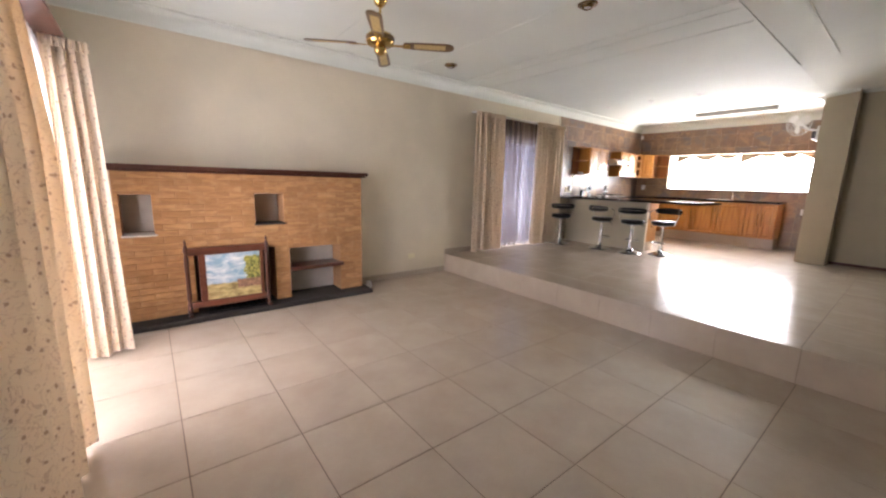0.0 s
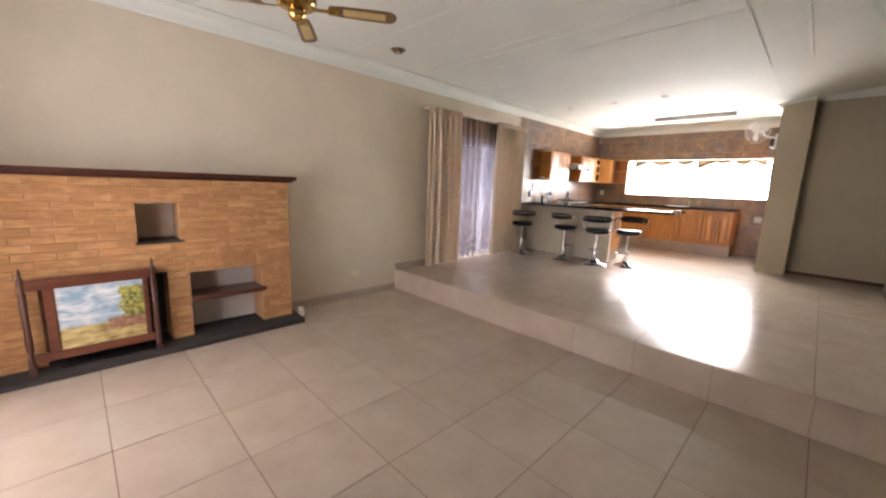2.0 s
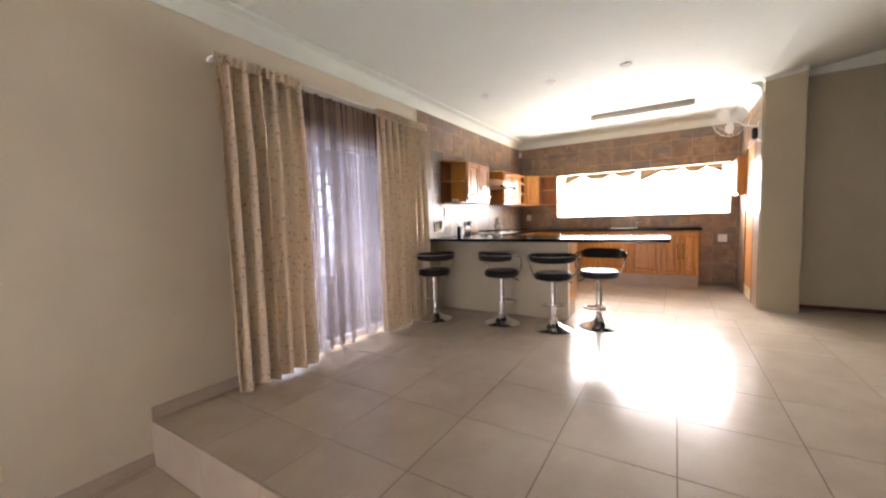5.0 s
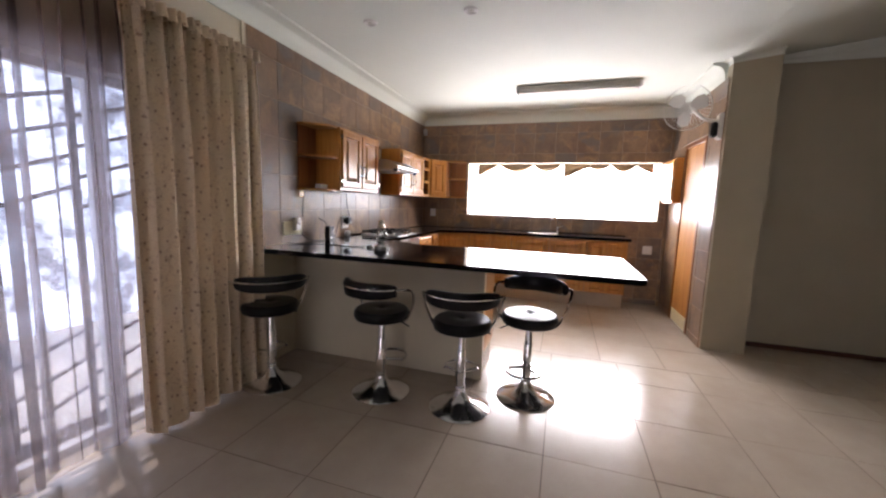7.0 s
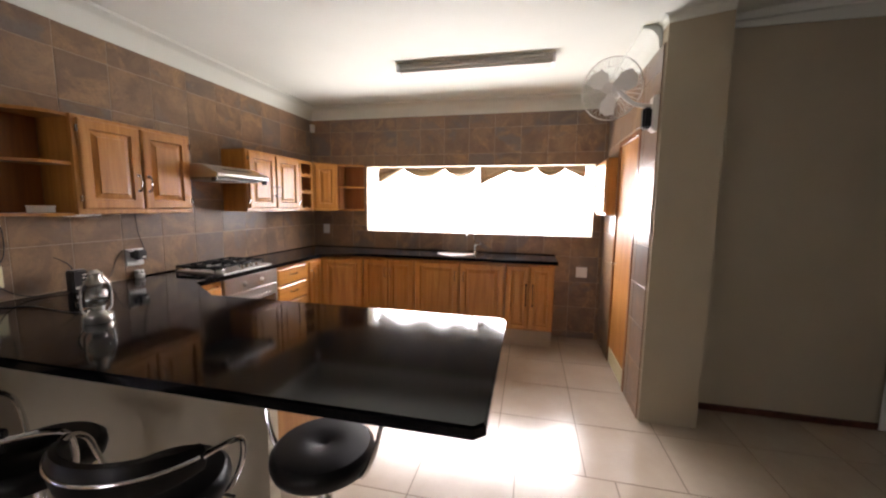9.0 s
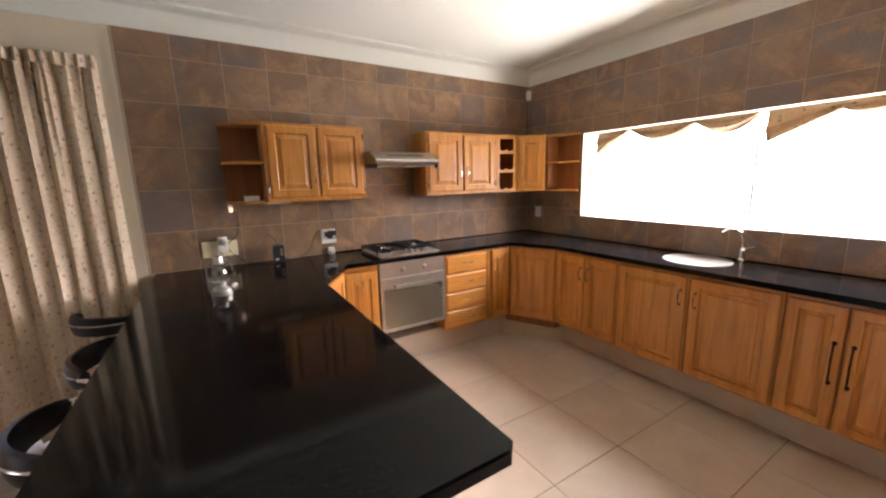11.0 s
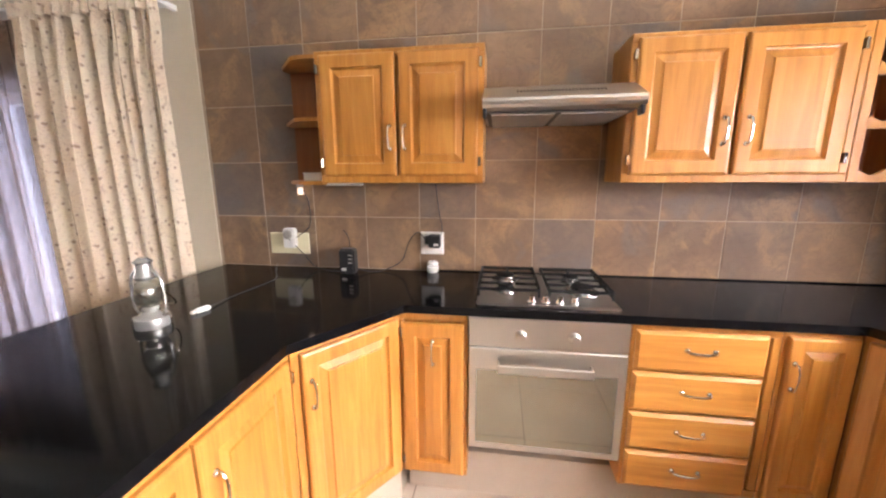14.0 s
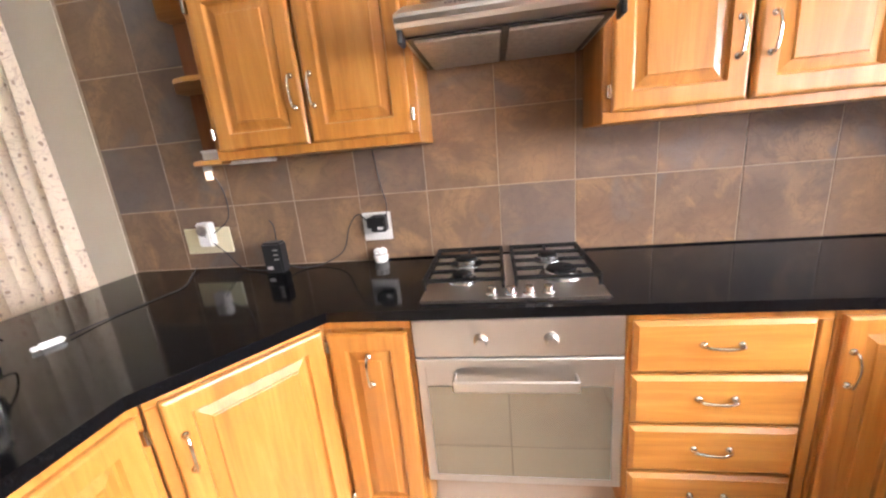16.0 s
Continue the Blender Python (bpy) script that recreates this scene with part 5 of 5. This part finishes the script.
for i in range(5):
    a_ = math.tau * i / 5
    part("bud", lathe(B(), [(0.001, -0.012), (0.011, -0.006), (0.013, 0.004), (0.008, 0.012), (0.001, 0.015)], (0.018 * math.cos(a_), 0.018 * math.sin(a_), 0.046), 10), CERAMIC, dish, "", True)
solid("cable", tube(B(), bend([(9.0, 5.86, UZ - 0.04), (9.02, YT - 0.01, 1.62), (9.01, YT - 0.006, 1.50), (8.93, YT - 0.03, 1.43)], 6), 0.0026, 6), BLACK, "thin black cable hanging to the timer", "cable", smooth=True)
solid("cable", tube(B(), bend([(8.91, YT - 0.055, 1.43), (8.98, YT - 0.03, 1.34), (9.05, 5.83, TOP + 0.02), (9.14, 5.80, TOP + 0.006), (9.23, 5.77, TOP + 0.01)], 6), 0.0026, 6), BLACK, "thin black cable from timer to worktop", "cable", smooth=True)
solid("cable", tube(B(), bend([(9.73, YT - 0.012, UZ - 0.002), (9.745, YT - 0.008, 1.60), (9.765, YT - 0.02, 1.50), (9.755, YT - 0.05, 1.45)], 6), 0.0024, 6), BLACK, "thin black cable from cabinet to adapter", "cable", smooth=True)
solid("cable", tube(B(), bend([(9.68, YT - 0.03, 1.44), (9.63, YT - 0.015, 1.475), (9.58, YT - 0.01, 1.42), (9.54, YT - 0.01, 1.32), (9.46, 5.84, TOP + 0.01), (9.38, 5.80, TOP + 0.006), (9.31, 5.78, TOP + 0.03)], 6), 0.0027, 6), BLACK, "black cable from adapter to device", "cable", smooth=True)
solid("cable", tube(B(), bend([(9.275, 5.80, TOP + 0.134), (9.265, 5.82, TOP + 0.17), (9.24, 5.85, TOP + 0.20), (9.22, 5.86, TOP + 0.215)], 5), 0.003, 6), BLACK, "short stiff aerial wire on the device", "cable", smooth=True)
solid("cable", tube(B(), bend([(8.80, NORTH - 0.03, TOP + 0.015), (8.86, 5.76, TOP + 0.003), (8.95, 5.62, TOP + 0.003), (8.95, 5.52, TOP + 0.003), (8.93, 5.34, TOP + 0.003), (8.935, 5.20, TOP + 0.008)], 6), 0.0022, 6), BLACK, "thin dark flex lying across the worktop", "cable", smooth=True)
plug = thing("white_plug", pose(8.935, 5.155, TOP, 0, 0, -105), "white flex connector lying on the worktop", "plug")
part("body", box(B(), -0.03, 0.03, -0.011, 0.011, 0.001, 0.018, 0.005, 2), WHITE, plug)
part("cap", box(B(), 0.03, 0.045, -0.007, 0.007, 0.003, 0.015, 0.003), WHITE, plug)
nl = thing("indicator_light", pose(8.985, 5.86, UZ - 0.066), "tiny lit indicator under the open shelf", "light")
part("lens", box(B(), -0.012, 0.012, -0.012, 0.012, 0.0, 0.035, 0.004), PINK_LED, nl)
part("socket", box(B(), -0.014, 0.014, -0.014, 0.014, 0.035, 0.058, 0.003), WHITE, nl)
ul = thing("under_cabinet_light", pose(9.30, 5.72, UZ - 0.014), "slim white strip light under the wall unit", "strip light")
part("body", box(B(), -0.09, 0.09, -0.02, 0.02, 0, 0.014, 0.003), WHITE, ul)
bxw = thing("white_box", pose(9.13, 5.76, UZ + 0.0105), "small white box on the open shelf", "box")
part("body", box(B(), -0.05, 0.05, -0.03, 0.03, 0, 0.032, 0.003), WHITE, bxw)
part("lid", box(B(), -0.052, 0.052, -0.032, 0.032, 0.032, 0.040, 0.002), WHITE, bxw)
pir = thing("alarm_sensor", pose(EAST - 0.045, NORTH - 0.045, 2.74, 0, 0, -45), "small white alarm sensor in the corner", "alarm sensor")
part("body", box(B(), -0.028, 0.028, -0.018, 0.030, 0, 0.10, 0.008, 2), WHITE, pir)
part("lens", box(B(), -0.02, 0.02, -0.024, -0.016, 0.02, 0.06, 0.003), FRAME_WHITE, pir)

# hurricane lantern
lan = thing("oil_lantern", pose(8.865, 5.01, TOP), "small pewter and glass hurricane lantern on the bar", "lantern")
part("tank", lathe(B(), [(0.055, 0), (0.058, 0.01), (0.055, 0.035), (0.035, 0.045), (0.025, 0.055), (0.03, 0.065), (0.03, 0.075)], seg=24), PEWTER, lan, "", True)
part("globe", lathe(B(), [(0.026, 0.075), (0.043, 0.095), (0.047, 0.12), (0.040, 0.15), (0.026, 0.17), (0.0245, 0.17), (0.036, 0.15), (0.042, 0.12), (0.038, 0.096), (0.024, 0.075)], seg=24), LAMP_GLASS, lan, "clear glass globe", True)
part("chimney", lathe(B(), [(0.030, 0.17), (0.034, 0.18), (0.024, 0.20), (0.024, 0.225), (0.030, 0.23), (0.012, 0.245)], seg=20), PEWTER, lan, "", True)
for sg in (-1, 1):
    part("side_tube", tube(B(), bend([(sg * 0.045, 0, 0.04), (sg * 0.062, 0, 0.07), (sg * 0.060, 0, 0.16), (sg * 0.030, 0, 0.205)], 5), 0.0045, 8), PEWTER, lan, "", True)
part("bail", tube(B(), bend([(-0.062, 0.0, 0.13), (-0.058, 0.045, 0.08), (0, 0.085, 0.05), (0.058, 0.045, 0.08), (0.062, 0.0, 0.13)], 5), 0.0025, 6), NICKEL, lan, "", True)

# kitchen side door, its tiles, and the folding gate in the passage
sd = thing("door_3", pose(10.83, KIT - 0.02, UP), "plain varnished wooden door in the kitchen wall", "door", kind="structure")
part("leaf", box(B(), 0.03, 0.64, -0.02, 0.022, 0.006, 2.10, 0.003), OAK_DOOR, sd)
fr3 = B()
box(fr3, -0.02, 0.03, -0.06, 0.035, 0, 2.15, 0.004)
box(fr3, 0.64, 0.69, -0.06, 0.035, 0, 2.15, 0.004)
box(fr3, 0.03, 0.64, -0.06, 0.035, 2.10, 2.15, 0.004)
part("door_frame", fr3, OAK_DARK, sd)
part("door_handle", tube(B(), [(0.58, 0.02, 1.0), (0.58, 0.055, 1.0), (0.48, 0.06, 1.0)], 0.008, 8), CHROME, sd, "", True)
# Pale strip across the foot of the leaf.
part("kick_plate", box(B(), 0.05, 0.62, 0.022, 0.028, 0.01, 0.16, 0.002), CREAM, sd)

fg = thing("folding_gate", pose(10.668, 0.66, UP + 0.01, 0, 0, -90), "white slatted folding gate drawn back in the passage", "folding gate")
for i in range(7):
    x = 0.02 + i * 0.075
    part("slat", box(B(), x, x + 0.055, -0.012 - 0.012 * (i % 2), 0.0, 0.0, 2.52, 0.004), WHITE, fg)
    part("latch", box(B(), x + 0.006, x + 0.05, -0.04, -0.012 - 0.012 * (i % 2) + 0.001, 0.98, 1.03, 0.004), MAHOGANY, fg, "dark brown catch block")


# tiles and bricks ------------------------------------------------------------------------------
MESHES = {}


def slab(kind, w, h, d, mat, edge):
    """Shared mesh of one tile or brick: w by h, standing d proud, with eased edges."""
    key = (kind, round(w, 3), round(h, 3))
    if key not in MESHES:
        bm = B()
        rings = []
        for e, z in ((0, 0), (0, d - edge), (edge, d)):
            rings.append([bm.verts.new((x, y, z)) for x, y in ((e, e), (w - e, e), (w - e, h - e), (e, h - e))])
        for a_, b_ in zip(rings, rings[1:]):
            for i in range(4):
                bm.faces.new((a_[i], a_[(i + 1) % 4], b_[(i + 1) % 4], b_[i]))
        bm.faces.new(rings[-1])
        bmesh.ops.recalc_face_normals(bm, faces=bm.faces[:])
        me = bpy.data.meshes.new(kind)
        bm.to_mesh(me)
        bm.free()
        me.materials.append(mat)
        MESHES[key] = me
    return MESHES[key]


def lay(kind, parent, m, u0, u1, v0, v1, d, mat, joint, edge, jitter=0.0):
    """One piece on the plane m, filling u0..u1, v0..v1 less half a joint all round."""
    j = joint / 2
    if u1 - u0 < 0.02 or v1 - v0 < 0.02:
        return
    o = new(kind, slab(kind, u1 - u0 - joint, v1 - v0 - joint, d, mat, edge))
    o.parent = parent
    o.matrix_basis = m @ Matrix.Translation((u0 + j, v0 + j, random.uniform(-jitter, jitter)))


def rule(lo, hi, start, pitch):
    k = math.ceil((lo - start) / pitch + 1e-6)
    out = [lo]
    while start + k * pitch < hi - 1e-6:
        out.append(start + k * pitch)
        k += 1
    return out + [hi]


xs, ys = rule(WEST, STEP, 1.635, 0.552), rule(SOUTH, NORTH, 1.42, 0.553)
for a, b in zip(xs, xs[1:]):
    for c, d in zip(ys, ys[1:]):
        lay("floor_tile", floor_low, pose(0, 0, -0.008), a, b, c, d, 0.008, TILE, 0.006, 0.0003, 0.0002)
hall = rule(STEP + 0.012, 9.32, 6.46, 0.572) + [9.691]
kitchen = rule(9.691, EAST, 10.235, 0.544)
ys, yk = rule(SIDE, NORTH, 3.10, 0.553), rule(SIDE, NORTH, 4.81, 0.527)
for a, b, rows_ in [(a, b, ys) for a, b in zip(hall, hall[1:])] + [(a, b, yk) for a, b in zip(kitchen, kitchen[1:])]:
    for c, d in zip(rows_, rows_[1:]):
        lay("floor_tile", floor_up, pose(0, 0, UP - 0.008), a, b, c, d, 0.008, TILE, 0.006, 0.0003, 0.0002)
for a, b in zip(rule(10.0, 10.7, 10.2, 0.54), rule(10.0, 10.7, 10.2, 0.54)[1:]):
    for c, d in zip(rule(SOUTH, SIDE, 0.335, 0.553), rule(SOUTH, SIDE, 0.335, 0.553)[1:]):
        lay("floor_tile", floor_up, pose(0, 0, UP - 0.008), a, b, c, d, 0.008, TILE, 0.006, 0.0003, 0.0002)
riser = Matrix(((0, 0, -1, STEP + 0.010), (1, 0, 0, 0), (0, 1, 0, 0), (0, 0, 0, 1)))
ys = rule(SOUTH, NORTH, 1.43, 0.553)
for c, d in zip(ys, ys[1:]):
    lay("riser_tile", floor_up, riser, c, d, 0.0, UP + 0.002, 0.010, TILE, 0.003, 0.0007)

tiles_n = solid("wall_tiles_north", box(B(), 8.43, EAST - 0.006, NORTH - 0.0098, NORTH - 0.001, TOP - 0.04, CEIL - 0.155), GROUT_WALL, "brown slate-look tiles on the kitchen wall", "wall tiles", "structure")
mn = Matrix(((1, 0, 0, 0), (0, 0, -1, NORTH - 0.004), (0, 1, 0, 0), (0, 0, 0, 1)))
zs = rule(TOP, CEIL - 0.155, 1.553, 0.2955)
for a, b in zip(rule(8.43, EAST - 0.012, 8.745, 0.2985), rule(8.43, EAST - 0.012, 8.745, 0.2985)[1:]):
    for c, d in zip(zs, zs[1:]):
        lay("wall_tile", tiles_n, mn, a, b, c, d, 0.008, SLATE, 0.0036, 0.0012, 0.0005)
solid("trim_tile_edge", box(B(), 8.405, 8.43, NORTH - 0.013, NORTH, UP, CEIL - 0.155), PAINT, "pale edge beside the tiles", "trim", "structure")

be = B()
wall_with_hole(be, "y", EAST - 0.0098, EAST - 0.001, KIT, NORTH - 0.012, UP, CEIL - 0.155, [(W0, W1, WZ0, WZ1)])
tiles_e = solid("wall_tiles_east", be, GROUT_WALL, "brown slate-look tiles round the kitchen window", "wall tiles", "structure")
me_ = Matrix(((0, 0, -1, EAST - 0.004), (-1, 0, 0, 0), (0, 1, 0, 0), (0, 0, 0, 1)))
zs = rule(UP, CEIL - 0.155, 1.553, 0.2955)
ys = rule(KIT, NORTH - 0.012, 2.60, 0.302)
for c, d in zip(ys, ys[1:]):
    for z0, z1 in zip(zs, zs[1:]):
        if z1 < TOP and c > 2.8:
            continue
        pieces = [(c, d, z0, z1)]
        if d > W0 and c < W1 and z1 > WZ0 and z0 < WZ1:
            pieces = [(c, d, z0, WZ0), (c, d, WZ1, z1), (c, min(d, W0), max(z0, WZ0), min(z1, WZ1)), (max(c, W1), d, max(z0, WZ0), min(z1, WZ1))]
        for p0, p1, q0, q1 in pieces:
            if p1 - p0 > 0.02 and q1 - q0 > 0.02:
                lay("wall_tile", tiles_e, me_, -p1, -p0, q0, q1, 0.008, SLATE, 0.0036, 0.0012, 0.0005)
bk_ = B()
wall_with_hole(bk_, "x", KIT + 0.001, KIT + 0.006, 10.40, EAST - 0.012, UP, CEIL - 0.155, [(10.80, 11.53, UP, 2.45)])
tiles_s = solid("wall_tiles_south", bk_, GROUT_WALL, "brown slate-look tiles beside the wooden door", "wall tiles", "structure")
ms = Matrix(((-1, 0, 0, 0), (0, 0, 1, KIT + 0.004), (0, 1, 0, 0), (0, 0, 0, 1)))
for x0, x1, foot in ((10.41, 10.80, UP), (10.80, 11.53, 2.45), (11.53, EAST - 0.012, UP)):
    xx = rule(x0, x1, x0 + 0.302, 0.302)
    zz = rule(foot, CEIL - 0.155, 1.553, 0.2955)
    for a, b in zip(xx, xx[1:]):
        for c, d in zip(zz, zz[1:]):
            lay("wall_tile", tiles_s, ms, -b, -a, c, d, 0.008, SLATE, 0.0036, 0.0012, 0.0005)

# bricks of the fireplace face, its end, and the upright course over the log opening
mf = Matrix(((1, 0, 0, 0), (0, 0, -1, FY + 0.002), (0, 1, 0, 0), (0, 0, 0, 1)))
course, length = 0.0629, 0.236
solid_holes = HOLES + [(2.84, 3.53, 0.66, 0.775)]
for k in range(24):
    z0, z1 = 0.0 + k * course, min(FZ, (k + 1) * course)
    spans = [(FX0, FX1)]
    for h in solid_holes:
        if (z0 + z1) / 2 > h[2] and (z0 + z1) / 2 < h[3]:
            spans = [s for a, b in spans for s in (((a, b),) if b <= h[0] or a >= h[1] else ((a, h[0]), (h[1], b)))]
    for a, b in spans:
        cuts = rule(a, b, FX0 + (0.114 if k % 2 else 0.0), length) if b - a > 0.03 else []
        for p0, p1 in zip(cuts, cuts[1:]):
            lay("brick", fire, mf, p0, p1, z0, z1, 0.008, BRICK, 0.0045, 0.002, 0.0015)
for i in range(9):
    w_ = 0.69 / 9
    lay("brick", fire, mf, 2.84 + i * w_, 2.84 + (i + 1) * w_, 0.66, 0.775, 0.009, BRICK, 0.0045, 0.002, 0.0015)
mr = Matrix(((0, 0, 1, FX1 - 0.002), (1, 0, 0, 0), (0, 1, 0, 0), (0, 0, 0, 1)))
for k in range(24):
    cuts = [FY, FY + 0.19, NORTH] if k % 2 else [FY, FY + 0.11, NORTH]
    for p0, p1 in zip(cuts, cuts[1:]):
        lay("brick", fire, mr, p0, p1, k * course, min(FZ, (k + 1) * course), 0.008, BRICK, 0.0045, 0.002, 0.0015)
